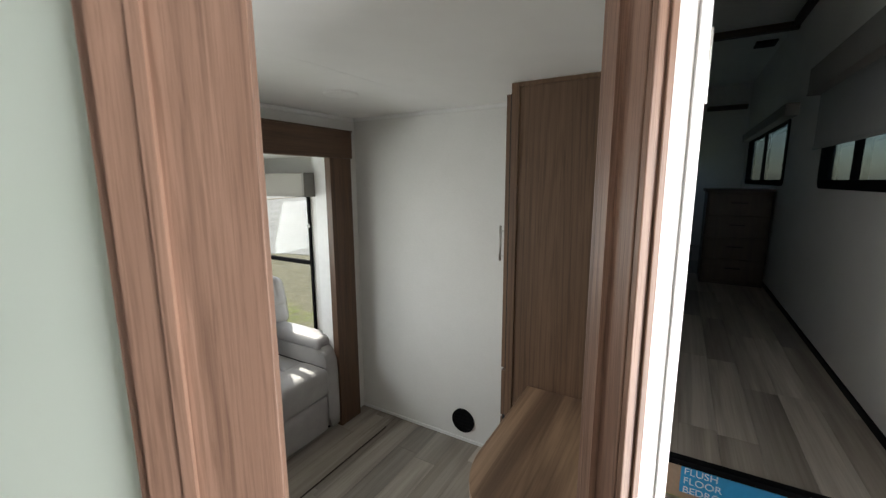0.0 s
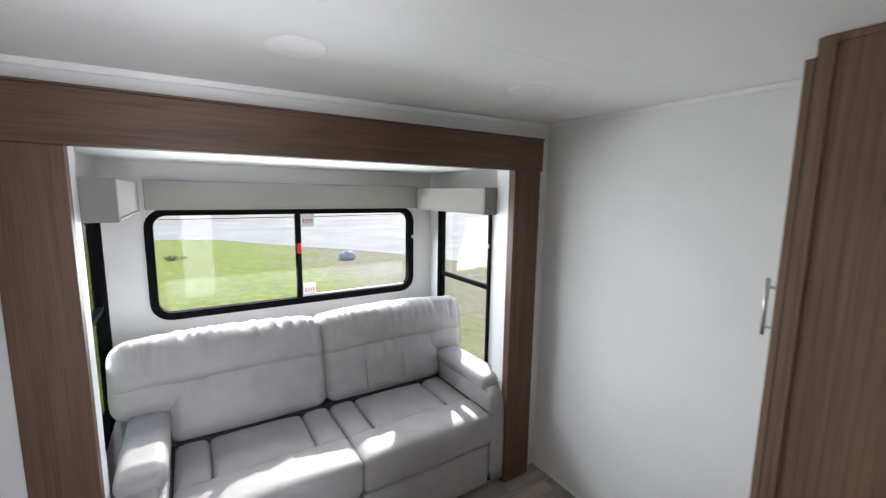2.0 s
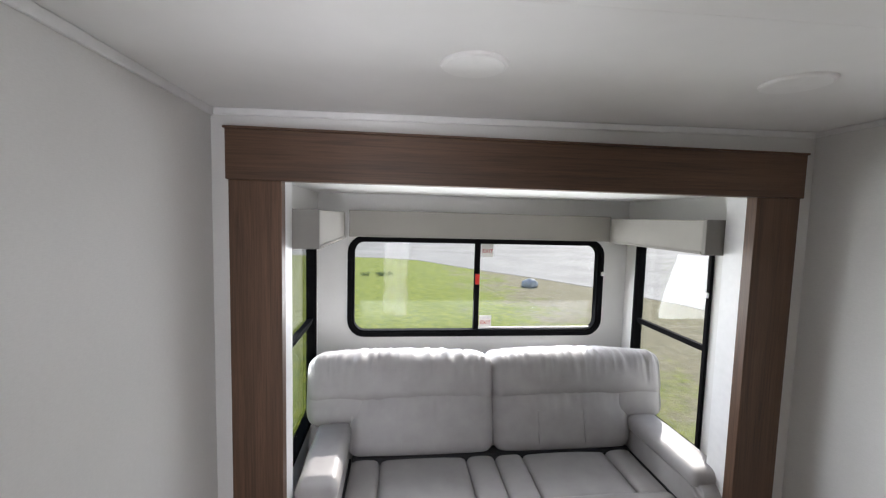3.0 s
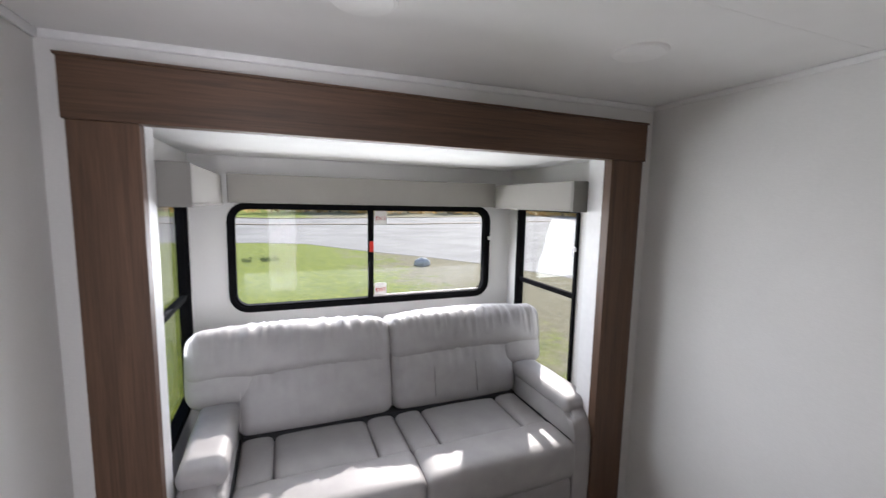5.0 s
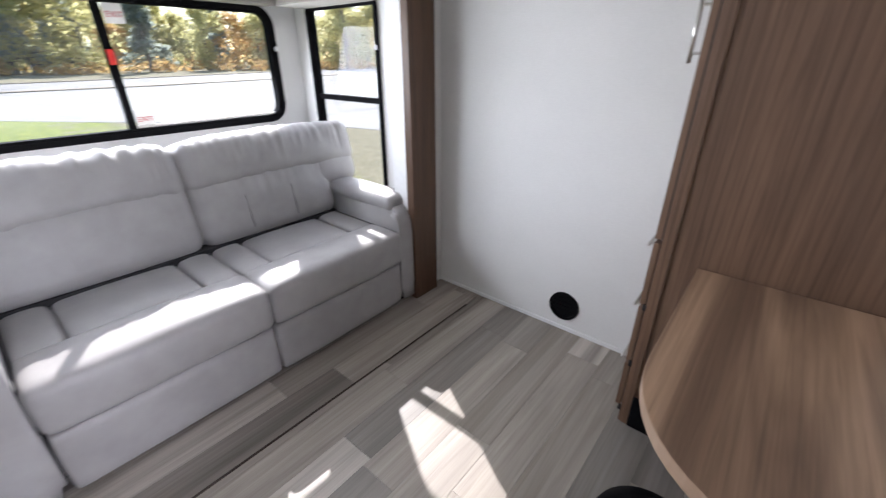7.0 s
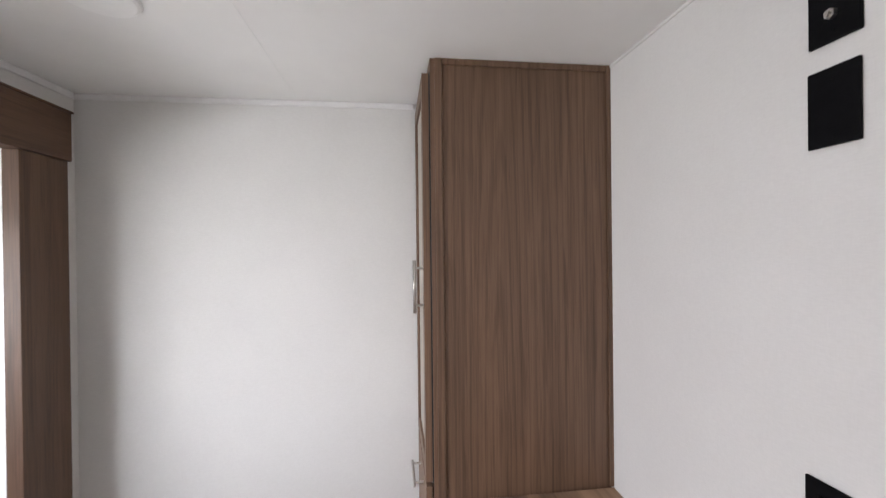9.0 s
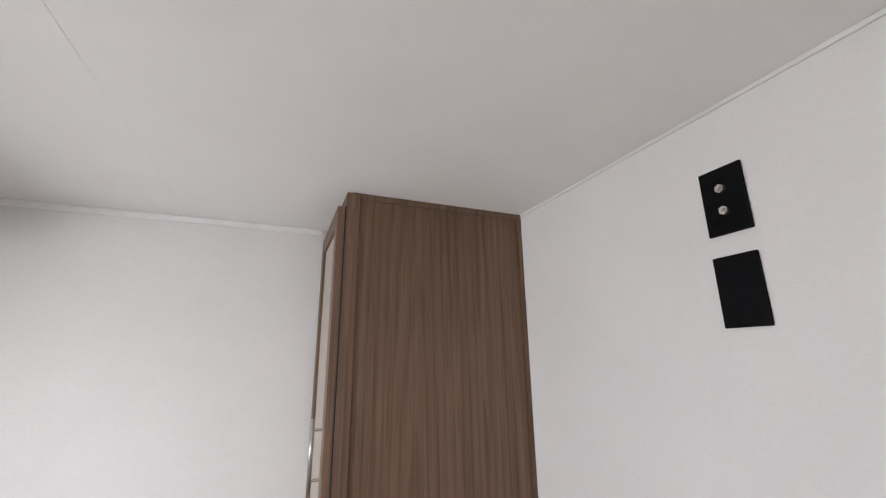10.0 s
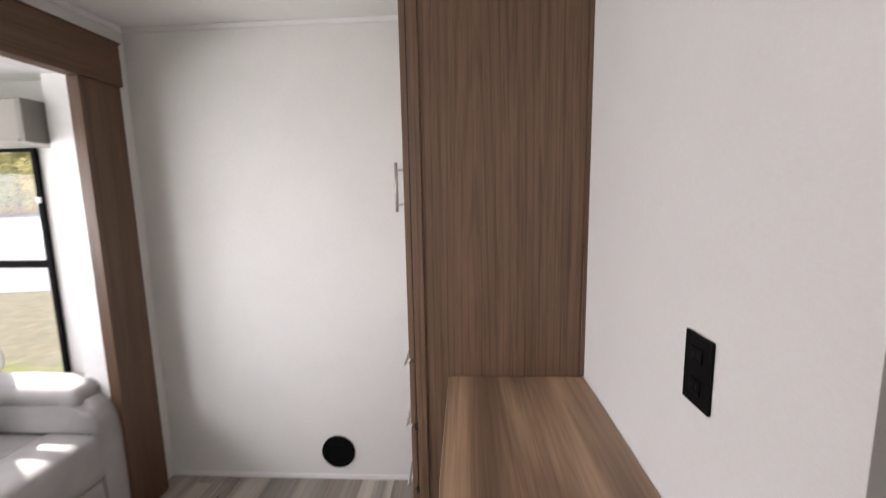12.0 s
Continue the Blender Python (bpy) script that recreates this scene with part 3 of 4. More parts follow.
# ---- window valances ----
def valance(at, body, ends, lip, label):
    v = thing("window_valance", at, label, "valance", "padded window valances")
    part("box", boxes(body, bevel=0.004), M_VALANCE, v)
    for e in ends:
        part("end_panel", boxes(e, bevel=0.003), M_VALANCE_END, v, "darker fabric end panel")
    part("welt", boxes(lip, bevel=0.002), M_VALANCE, v)
    return v


valance((1.67, SYB, 1.59), (0.86, 2.47, 3.675, SYB - 0.001, 1.592, 1.748), [], (0.862, 2.468, 3.671, 3.677, 1.592, 1.602), "wide grey fabric valance above the rear window")
valance((SX1, 3.2, 1.585), (2.462, SX1 - 0.001, 2.892, 3.665, 1.585, 1.735), [(2.458, SX1 - 0.001, 2.868, 2.890, 1.583, 1.737)], (2.456, 2.462, 2.893, 3.66, 1.585, 1.595), "grey fabric valance with a darker end over a side window")
valance((SX0, 3.2, 1.585), (SX0 + 0.001, 0.838, 2.892, 3.665, 1.585, 1.735), [(SX0 + 0.001, 0.842, 2.868, 2.890, 1.583, 1.737)], (0.838, 0.844, 2.893, 3.66, 1.585, 1.595), "grey fabric valance with a darker end over a side window")


# ---- sofa ----
def gather(x0, x1, amp, top=True):
    """Short uneven wrinkles that run down from a gathered seam."""
    def f(p):
        u = (p.x - x0) / (x1 - x0)
        seam = 0.955 if top else 0.765
        d = max(0.0, seam - p.z) if top else abs(p.z - seam)
        reach = 0.12 * (1.0 + 0.9 * noise.noise(Vector((p.x * 13, 0.3, 2.2))))
        fade = max(0.0, 1.0 - d / max(0.02, reach)) ** 0.8
        side = 0.45 + 0.55 * min(1.0, max(0.0, 0.5 + 1.6 * noise.noise(Vector((p.x * 5.0, 3.1, 0.7)))))
        skew = p.x + 0.25 * (p.z - 0.85) * noise.noise(Vector((p.x * 6, 8.1, 0.2)))
        w = noise.noise(Vector((skew * 38, p.z * 5, 1.7))) + 0.6 * noise.noise(Vector((skew * 79, p.z * 8, 4.1)))
        big = noise.noise(Vector((p.x * 5, p.y * 6, p.z * 8)))
        k = amp * fade * side * w * min(1.0, max(0.15, 9 * min(u, 1 - u)))
        return Vector((0.1 * k, -k - 0.006 * big, 0.8 * k + 0.006 * big + (0.008 * math.sin(u * math.pi) if top else 0)))
    return f


def soft(amp, s=6.0):
    def f(p):
        return Vector((0, 0, 0)) + amp * Vector((noise.noise(p * s), noise.noise(p * s + Vector((9, 0, 0))), noise.noise(p * s + Vector((0, 9, 0)))))
    return f


def lean(bm, pivot_y, pivot_z, deg):
    bmesh.ops.rotate(bm, verts=bm.verts, cent=(0, pivot_y, pivot_z), matrix=Matrix.Rotation(radians(deg), 3, "X"))
    return bm


sofa = thing("sofa", (1.67, 3.2, 0), "light grey leather two-seat reclining sofa with padded arms", "sofa")
part("base_frame", boxes((0.80, 2.56, 2.80, 3.60, 0.05, 0.26)), M_DARK_AND_SHADE, sofa, "dark underside frame")
for x0, x1 in ((0.921, 1.668), (1.669, 2.431)):
    seat = part("seat_cushion", cushion(x0, x1, 2.700, 2.945, 0.285, 0.475, 0.035, 0.012, (20, 10, 10), soft(0.004)), M_LEATHER, sofa, "", True)
    a, b = x0 + 0.15, x1 - 0.15
    for p0, p1 in ((x0, a), (a, b), (b, x1)):
        part("seat_panel", cushion(p0 + 0.003, p1 - 0.003, 2.915, 3.36, 0.30, 0.468, 0.028, 0.012, (12, 10, 6), soft(0.003)), M_LEATHER, seat, "", True)
    part("footrest_panel", cushion(x0 + 0.004, x1 - 0.004, 2.722, 2.80, 0.035, 0.278, 0.02, 0.006, (14, 6, 8), soft(0.003)), M_LEATHER, sofa, "", True)
for x0, x1, i0, i1, w0, w1 in ((0.690, 1.6705, 0.905, 1.6675, 0.692, 1.02), (1.6715, 2.654, 1.6745, 2.442, 2.33, 2.652)):
    lower = lean(cushion(i0, i1, 3.246, 3.56, 0.483, 0.84, 0.06, 0.024, (72, 8, 30), gather(x0, x1, 0.008, False)), 3.25, 0.45, -15)
    back = part("back_cushion", lower, M_LEATHER, sofa, "", True)
    part("head_roll", lean(cushion(x0, x1, 3.232, 3.56, 0.745, 1.000, 0.065, 0.016, (120, 18, 30), gather(x0, x1, 0.017)), 3.25, 0.45, -15), M_LEATHER, back, "gathered padded head roll", True)
    part("wing", lean(cushion(w0, w1, 3.252, 3.54, 0.640, 0.90, 0.058, 0.018, (24, 10, 14), soft(0.005)), 3.25, 0.45, -15), M_LEATHER, back, "padded side wing over the arm", True)
    for f_ in (0.24, 0.5):
        xs = x0 + f_ * (x1 - x0)
        part("stitched_seam", lean(boxes((xs - 0.0012, xs + 0.0012, 3.219, 3.23, 0.53, 0.70)), 3.25, 0.45, -15), M_LEATHER, back)
# Dark strips painted in the creases imitate the shade behind and beside the seats.
part("seat_gap_shade", boxes((0.93, 2.42, 3.262, 3.34, 0.40, 0.484)), M_DARK_AND_SHADE, sofa, "dark strip painted as shade behind the seats")
for xg in (0.916, 2.4335):
    part("arm_gap_shade", boxes((xg - 0.006, xg + 0.006, 2.76, 3.30, 0.28, 0.462)), M_DARK_AND_SHADE, sofa, "dark strip painted as shade beside the arm")
for x0, x1 in ((0.757, 0.913), (2.437, 2.605)):
    side = [(3.50, 0.030), (3.50, 0.600), (2.85, 0.600)]
    for k_ in range(1, 9):
        a_ = radians(90 + 90 * k_ / 9)
        side.append((2.85 + 0.115 * math.cos(a_), 0.47 + 0.13 * math.sin(a_)))
    side += [(2.730, 0.42), (2.728, 0.25), (2.730, 0.12), (2.734, 0.030)]
    ab = slab(side, x0, x1, on_x)
    bmesh.ops.bevel(ab, geom=[e for e in ab.edges if abs(e.verts[0].co.x - e.verts[1].co.x) < 1e-6], offset=0.028, segments=4, affect="EDGES", clamp_overlap=True)
    arm = part("armrest", ab, M_LEATHER, sofa, "", True)
    part("arm_pad", cushion(x0 - 0.004, x1 + 0.004, 2.806, 3.46, 0.560, 0.645, 0.036, 0.006, (14, 28, 12), soft(0.004, 9)), M_LEATHER, arm, "", True)
    for yy in (2.76, 3.44):
        part("foot", boxes((x0 + 0.035, x1 - 0.035, yy + 0.02, yy + 0.08, 0.0, 0.034), bevel=0.004), M_BLACK, sofa, "black plastic foot")


# ---- wardrobe and desk ----
ward = thing("wardrobe", (2.6, 1.2, 0), "tall dark wood-grain wardrobe standing beside the desk", "wardrobe")
part("side_panel", boxes((2.400, 2.418, YD + 0.004, 1.452, 0.0, ZC - 0.0115), bevel=0.0015), M_WARD, ward)
part("top_panel", boxes((2.418, XE - 0.004, YD + 0.004, 1.452, ZC - 0.032, ZC - 0.0115)), M_WARD, ward)
part("back_panel", boxes((2.418, XE - 0.004, YD + 0.004, YD + 0.016, 0.06, ZC - 0.032)), M_WARD, ward)
part("bottom_panel", boxes((2.418, XE - 0.004, YD + 0.016, 1.440, 0.05, 0.068)), M_WARD, ward)
part("face_stile", boxes((2.396, 2.440, 1.452, 1.472, 0.0, ZC - 0.0115), bevel=0.0015), M_WARD, ward)
part("face_stile", boxes((2.776, XE - 0.003, 1.452, 1.472, 0.0, ZC - 0.0115), bevel=0.0015), M_WARD, ward)
part("top_rail", boxes((2.440, 2.776, 1.452, 1.472, ZC - 0.05, ZC - 0.0115)), M_WARD, ward)
part("scribe_strip", boxes((2.391, 2.400, YD + 0.0005, YD + 0.012, 0.735, ZC - 0.0115)), M_WARD, ward)
part("top_strip", boxes((2.392, 2.400, YD + 0.0125, 1.4355, ZC - 0.030, ZC - 0.0115), bevel=0.001), M_WARD, ward)
part("scribe_strip", boxes((2.391, 2.400, 1.436, 1.458, 0.0, ZC - 0.0115), bevel=0.001), M_WARD, ward)


def ward_door(z0, z1, handle):
    d = part("door", ring(rect(2.404, XE - 0.012, z0, z1), rect(2.404 + 0.055, XE - 0.067, z0 + 0.055, z1 - 0.055), 1.476, 1.496, on_y), M_WARD, ward)
    part("door_panel", boxes((2.455, XE - 0.063, 1.480, 1.488, z0 + 0.05, z1 - 0.05)), M_TAUPE, d, "plain taupe inner panel")
    if handle:
        h0, h1 = handle
        pull = part("handle", cyl((2.428, 1.524, h0), 0.0055, h1 - h0, 2, 12, None, 0.001), M_STEEL, d, "brushed steel bar handle", True)
        for z in (h0 + 0.025, h1 - 0.025):
            part("handle_post", cyl((2.428, 1.494, z), 0.004, 0.03, 1, 10), M_STEEL, pull)
    # Dark strip fills the door gap and paints in its shade.
    part("door_gap_shade", boxes((2.3985, 2.412, 1.4722, 1.4758, z0, z1)), M_DARK_AND_SHADE, d, "dark strip painted as shade behind the door edge")
    return d


ward_door(0.79, ZC - 0.055, (1.309, 1.475))
for z0, z1 in ((0.54, 0.775), (0.29, 0.525), (0.07, 0.275)):
    dr = part("drawer_front", boxes((2.404, XE - 0.012, 1.476, 1.496, z0, z1), bevel=0.002), M_WARD, ward)
    zc = z1 - 0.05
    pl = part("handle", cyl((2.50, 1.528, zc), 0.0055, 0.16, 0, 12, None, 0.001), M_STEEL, dr, "brushed steel bar handle", True)
    for x in (2.52, 2.64):
        part("handle_post", cyl((x, 1.494, zc), 0.004, 0.03, 1, 10), M_STEEL, pl)
    # Dark block paints in the shade of the cut at the drawer edge.
    part("notch_shade", boxes((2.3955, 2.404, 1.470, 1.482, z0 - 0.018, z0 + 0.004)), M_DARK_AND_SHADE, dr)

desk = thing("desk", (1.95, 1.1, 0), "built-in brown wood-grain desk with a rounded end", "desk")
arc = [(2.39, YD + 0.003), (2.39, 1.354), (1.86, 1.354)]
for i in range(1, 13):
    a = radians(90 + 90 * i / 12)
    arc.append((1.86 + 0.30 * math.cos(a), 1.104 + 0.25 * math.sin(a)))
arc += [(1.56, 1.02), (1.575, 0.95), (1.62, YD + 0.003)]
part("desktop", slab(arc, 0.703, 0.733, on_z), M_DESK, desk)
edge = [p for p in arc[1:-1]]
eb = bmesh.new()
vs = [[eb.verts.new((x, y, z)) for z in (0.702, 0.7322)] for x, y in [(1.975 + (x - 1.975) * 1.004, 1.12 + (y - 1.12) * 1.008) for x, y in edge]]
vo = [[eb.verts.new((x, y, z)) for z in (0.702, 0.7322)] for x, y in edge]
for i in range(len(vs) - 1):
    eb.faces.new((vs[i][0], vs[i + 1][0], vs[i + 1][1], vs[i][1]))
    for k_ in (0, 1):
        eb.faces.new((vs[i][k_], vs[i + 1][k_], vo[i + 1][k_], vo[i][k_]))
part("edge_band", eb, M_EDGE, desk, "pale wood edge banding")
part("wall_cleat", boxes((1.66, 2.38, YD + 0.001, YD + 0.03, 0.66, 0.702)), M_WARD, desk)
part("leg", boxes((1.70, 1.735, 1.06, 1.095, 0.0, 0.702), bevel=0.002), M_EDGE, desk, "pale square support leg")
panel = thing("kick_panel", (2.39, 1.25, 0), "black vented kick panel at the wardrobe foot", "panel")
part("back_plate", boxes((2.3906, 2.3998, 0.95, 1.43, 0.01, 0.14)), M_BLACK, panel)
part("cover", boxes((2.384, 2.3905, 0.93, 1.434, 0.003, 0.15), bevel=0.002), M_BLACK, panel)
for k_ in range(2):
    part("louvre", boxes((2.379, 2.384, 1.02, 1.38, 0.04 + 0.05 * k_, 0.058 + 0.05 * k_), bevel=0.002), M_BLACK, panel)
pouf = thing("floor_cushion", (1.94, 1.25, 0), "low round black cushion on the floor under the desk", "cushion")
cb_ = bmesh.new()
rings = []
for rr, zz in ((0.02, 0.0), (0.12, 0.0), (0.155, 0.02), (0.165, 0.05), (0.155, 0.082), (0.12, 0.098), (0.02, 0.104)):
    rings.append([cb_.verts.new((1.94 + rr * math.cos(i * math.pi / 16), 1.25 + rr * math.sin(i * math.pi / 16), zz)) for i in range(32)])
for ra, rb_ in zip(rings, rings[1:]):
    for i in range(32):
        cb_.faces.new((ra[i], ra[(i + 1) % 32], rb_[(i + 1) % 32], rb_[i]))
cb_.faces.new(rings[0])
cb_.faces.new(rings[-1])
part("cover", cb_, M_BLACK, pouf, "", True)
part("button", cyl((1.94, 1.25, 0.102), 0.014, 0.006, 2, 14, 0.010), M_BLACK, pouf)


# ---- outlets, floor vent, lamps ----
def outlet(x0, x1, z0, z1, kind):
    label = {"tv": "black wall plate with two coaxial sockets", "blank": "blank black wall plate", "power": "black wall plate with two power outlets"}[kind]
    o = thing("wall_outlet", ((x0 + x1) / 2, YD, z0), label, "outlet", "black wall plates")
    pl = part("plate", boxes((x0, x1, YD + 0.0005, YD + 0.0065, z0, z1), bevel=0.002), M_BLACK, o)
    xm, zm = (x0 + x1) / 2, (z0 + z1) / 2
    if kind == "tv":
        for dz in (-0.021, 0.021):
            jack = part("socket", cyl((xm, YD + 0.006, zm + dz), 0.0085, 0.008, 1, 6), M_STEEL, o, "threaded metal coaxial socket")
            part("pin", cyl((xm, YD + 0.015, zm + dz), 0.004, 0.004, 1, 12), M_STEEL, jack)
    elif kind == "power":
        for dz in (-0.028, 0.028):
            part("receptacle", boxes((xm - 0.017, xm + 0.017, YD + 0.006, YD + 0.009, zm + dz - 0.014, zm + dz + 0.014), bevel=0.002), M_BLACK, o)
            for dx in (-0.007, 0.007):
                part("slot", boxes((xm + dx - 0.001, xm + dx + 0.001, YD + 0.0088, YD + 0.0095, zm + dz - 0.004, zm + dz + 0.006)), M_DARK_AND_SHADE, o)
    for dz in ((0,) if kind == "power" else (-0.045, 0.045)):
        part("screw", cyl((xm, YD + 0.0062, zm + dz), 0.003, 0.0012, 1, 10), M_BLACK, o)


outlet(1.684, 1.762, 1.834, 1.960, "tv")
outlet(1.686, 1.764, 1.669, 1.795, "blank")
outlet(1.694, 1.773, 0.993, 1.121, "power")

vent = thing("floor_level_duct", (XE, 1.915, 0.15), "round black duct opening low in the white wall", "vent")
def disc_loop(r, n=28):
    return [(1.915 + r * math.cos(2 * math.pi * i / n), 0.143 + r * math.sin(2 * math.pi * i / n)) for i in range(n)]


part("rim", ring(disc_loop(0.080), disc_loop(0.066), XE - 0.010, XE - 0.0005, on_x), M_BLACK, vent)
part("bowl", slab(disc_loop(0.067), XE - 0.004, XE - 0.0008, on_x), M_BLACK, vent)
for k_ in range(5):
    half = math.sqrt(0.064 ** 2 - (0.024 * (k_ - 2)) ** 2)
    part("slat", boxes((XE - 0.009, XE - 0.005, 1.915 - half, 1.915 + half, 0.141 + 0.024 * (k_ - 2), 0.145 + 0.024 * (k_ - 2))), M_BLACK, vent)

ZL = ZC - drop(1.316)
lamp = thing("ceiling_light", (1.316, 2.246, ZL), "flat round white ceiling light, switched off", "ceiling light", "round ceiling lights")
part("rim", cyl((1.316, 2.246, ZL - 0.006), 0.078, 0.007, 2, 48, 0.083, 0.0012), M_LENS, lamp)
part("diffuser", cyl((1.316, 2.246, ZL - 0.0075), 0.071, 0.002, 2, 48, 0.075), M_LENS, lamp)
copy_thing(lamp, pose(2.168, 2.245, ZC - drop(2.168)))


# ---- door corner: a diagonal wall between den and hall ----
D = math.sqrt(0.5)


def uv(u, v, z):
    """u along the diagonal wall towards the desk, v through it towards the den."""
    return Vector((D * (u + v), D * (v - u), z))


def diag(*specs, bevel=0.0):
    bm = boxes(*specs, bevel=bevel)
    for w_ in bm.verts:
        w_.co = uv(w_.co.x, w_.co.y, w_.co.z)
    return bm


U0, U1, V0, V1, ZH = -0.755, 0.306, 1.525, 1.605, 2.062
structure("wall_door_head", diag((U0 - 0.06, U1 + 0.06, V0 + 0.004, V1, ZH + 0.02, 2.598)), M_WALL, "white wall above the double door", "wall")
structure("wall_door_west", diag((U0 - 0.12, U0 - 0.022, V0 + 0.02, V1, 0, 2.598)), M_WALL, "white wall beside the double door", "wall")
structure("wall_door_east", diag((U1 + 0.022, 0.400, V0, V1 - 0.02, 0, 2.6)), M_WALL, "white wall end beside the double door", "wall")
structure("corner_trim", diag((0.384, 0.4035, V0 - 0.004, V0 - 0.0003, 0, 2.59), bevel=0.001), M_WHITE, "narrow white corner trim on the hall wall", "trim")
dframe = thing("door_frame", uv((U0 + U1) / 2, 1.58, 0), "brown wood frame of the diagonal double door", "door frame", "", "structure")
part("jamb", diag((U1, U1 + 0.022, V0, V1 + 0.008, 0, ZH), bevel=0.002), M_DOOR_Z, dframe)
part("jamb", diag((U0 - 0.022, U0, V0, V1 + 0.008, 0, ZH), bevel=0.002), M_DOOR_Z, dframe)
part("head", diag((U0 - 0.022, U1 + 0.022, V0, V1 + 0.008, ZH, ZH + 0.02), bevel=0.002), M_DOOR_X, dframe)
part("casing", diag((U1 + 0.002, U1 + 0.05, V1 + 0.0085, V1 + 0.02, 0, ZH + 0.045), bevel=0.002), M_DOOR_Z, dframe)
part("casing", diag((U0 - 0.05, U0 - 0.002, V0 - 0.012, V0 - 0.0005, 0, ZH + 0.045), bevel=0.002), M_DOOR_Z, dframe)
part("casing", diag((U0 - 0.05, U1 + 0.022, V0 - 0.012, V0 - 0.0005, ZH + 0.002, ZH + 0.045), bevel=0.002), M_DOOR_X, dframe)
part("casing", diag((U1 + 0.002, U1 + 0.036, V0 - 0.012, V0 - 0.0005, 0, ZH + 0.045), bevel=0.002), M_DOOR_Z, dframe)
part("casing_bead", diag((U1 + 0.020, U1 + 0.032, V0 - 0.017, V0 - 0.0125, 0, ZH + 0.045), bevel=0.002), M_DOOR_Z, dframe)
part("stop", diag((U1 - 0.012, U1, V0 + 0.045, V0 + 0.06, 0, ZH)), M_DOOR_Z, dframe)
part("stop", diag((U0, U0 + 0.012, V0 + 0.045, V0 + 0.06, 0, ZH)), M_DOOR_Z, dframe)
part("stop", diag((U0 + 0.012, U1 - 0.012, V0 + 0.045, V0 + 0.06, ZH - 0.014, ZH)), M_DOOR_X, dframe)
part("strike", diag((U1 - 0.10, U1 - 0.02, V0 + 0.0605, V0 + 0.085, ZH - 0.012, ZH), bevel=0.002), M_STEEL, dframe, "metal ball catch strike")

def door_leaf(name, base, angle, label, WL):
    """A leaf built along +x from its hinge, its hall face at y = 0, then turned about the hinge."""
    d = tagged(new(name), label, "door", "double door leaves", "structure")
    z0, z1, g0, g1, gz0, gz1 = 0.015, ZH - 0.006, 0.144, WL - 0.150, 0.26, 1.94
    th = 0.034
    specs = [("stile", (0.003, g0 - 0.03, 0, th, z0, z1), M_DOOR_Z), ("stile", (g1 + 0.03, WL, 0, th, z0, z1), M_DOOR_Z),
             ("top_rail", (g0 - 0.03, g1 + 0.03, 0.0003, th, gz1 + 0.03, z1), M_DOOR_Z), ("bottom_rail", (g0 - 0.03, g1 + 0.03, 0.0003, th, z0, gz0 - 0.03), M_DOOR_Z)]
    made = []
    for n_, s_, m_ in specs:
        made.append(part(n_, boxes(s_, bevel=0.0015), m_, d))
    for fy0, fy1, step in ((-0.006, th + 0.006, 0),):
        made.append(part("moulding", ring(rect(g0 - 0.052, g1 + 0.052, gz0 - 0.052, gz1 + 0.052), rect(g0 - 0.012, g1 + 0.012, gz0 - 0.012, gz1 + 0.012), fy0, fy1, on_y), M_DOOR_Z, d))
        made.append(part("moulding_lip", ring(rect(g0 - 0.058, g1 + 0.058, gz0 - 0.058, gz1 + 0.058), rect(g0 - 0.046, g1 + 0.046, gz0 - 0.046, gz1 + 0.046), fy0 - 0.003, fy1 + 0.003, on_y), M_DOOR_Z, d))
        made.append(part("glazing_bead", ring(rect(g0 - 0.012, g1 + 0.012, gz0 - 0.012, gz1 + 0.012), rect(g0, g1, gz0, gz1), 0.002, th - 0.002, on_y), M_DOOR_Z, d))
    made.append(part("frosted_pane", boxes((g0 - 0.004, g1 + 0.004, th / 2 - 0.003, th / 2 + 0.003, gz0 - 0.004, gz1 + 0.004)), M_FROST, d, "pale green frosted glass"))
    for z in (1.845, 1.05, 0.22):
        hg = part("hinge", boxes((-0.012, 0.012, -0.006, -0.001, z - 0.05, z + 0.05), bevel=0.001), M_STEEL, d, "white metal hinge")
        part("knuckle", cyl((0.0, -0.006, z - 0.052), 0.006, 0.104, 2, 12), M_STEEL, hg)
    part("pull_ring", ring([(WL - 0.012 + 0.016 * math.cos(i * 0.4488), 1.985 + 0.022 * math.sin(i * 0.4488)) for i in range(14)], [(WL - 0.012 + 0.011 * math.cos(i * 0.4488), 1.985 + 0.017 * math.sin(i * 0.4488)) for i in range(14)], th + 0.003, th + 0.009, on_y), M_STEEL, d, "metal catch ring")
    part("door_knob", cyl((WL - 0.05, th, 1.0), 0.012, 0.03, 1, 16, 0.016), M_STEEL, d)
    d.matrix_world = Matrix.Translation(base) @ Matrix.Rotation(radians(angle), 4, "Z")
    return d


door_leaf("door_1", uv(U0 + 0.004, V0 - 0.004, 0), -45, "closed wooden door leaf with a frosted glass pane", 0.575)
door_leaf("door_2", Vector((1.402, 0.798, 0)), 0, "wooden frosted glass door leaf folded back along the corridor", 0.47)


# ---- hall and bedroom corridor ----
YC, ZB, XST = -0.04, 0.55, 2.47
structure("wall_corridor_north", boxes((1.390, XE, YD - 0.053, YD - 0.0455, 0, 2.13), (1.390, XE, 0.799, YD - 0.0455, 2.13, 2.6), (XE, 9.0, 0.785, YD - 0.0855, 0, 3.2)), M_WALL, "white corridor side of the den wall", "wall")
hole1, hole2 = (3.3, 4.55, 1.64, 2.30), (5.8, 8.5, 1.64, 2.28)
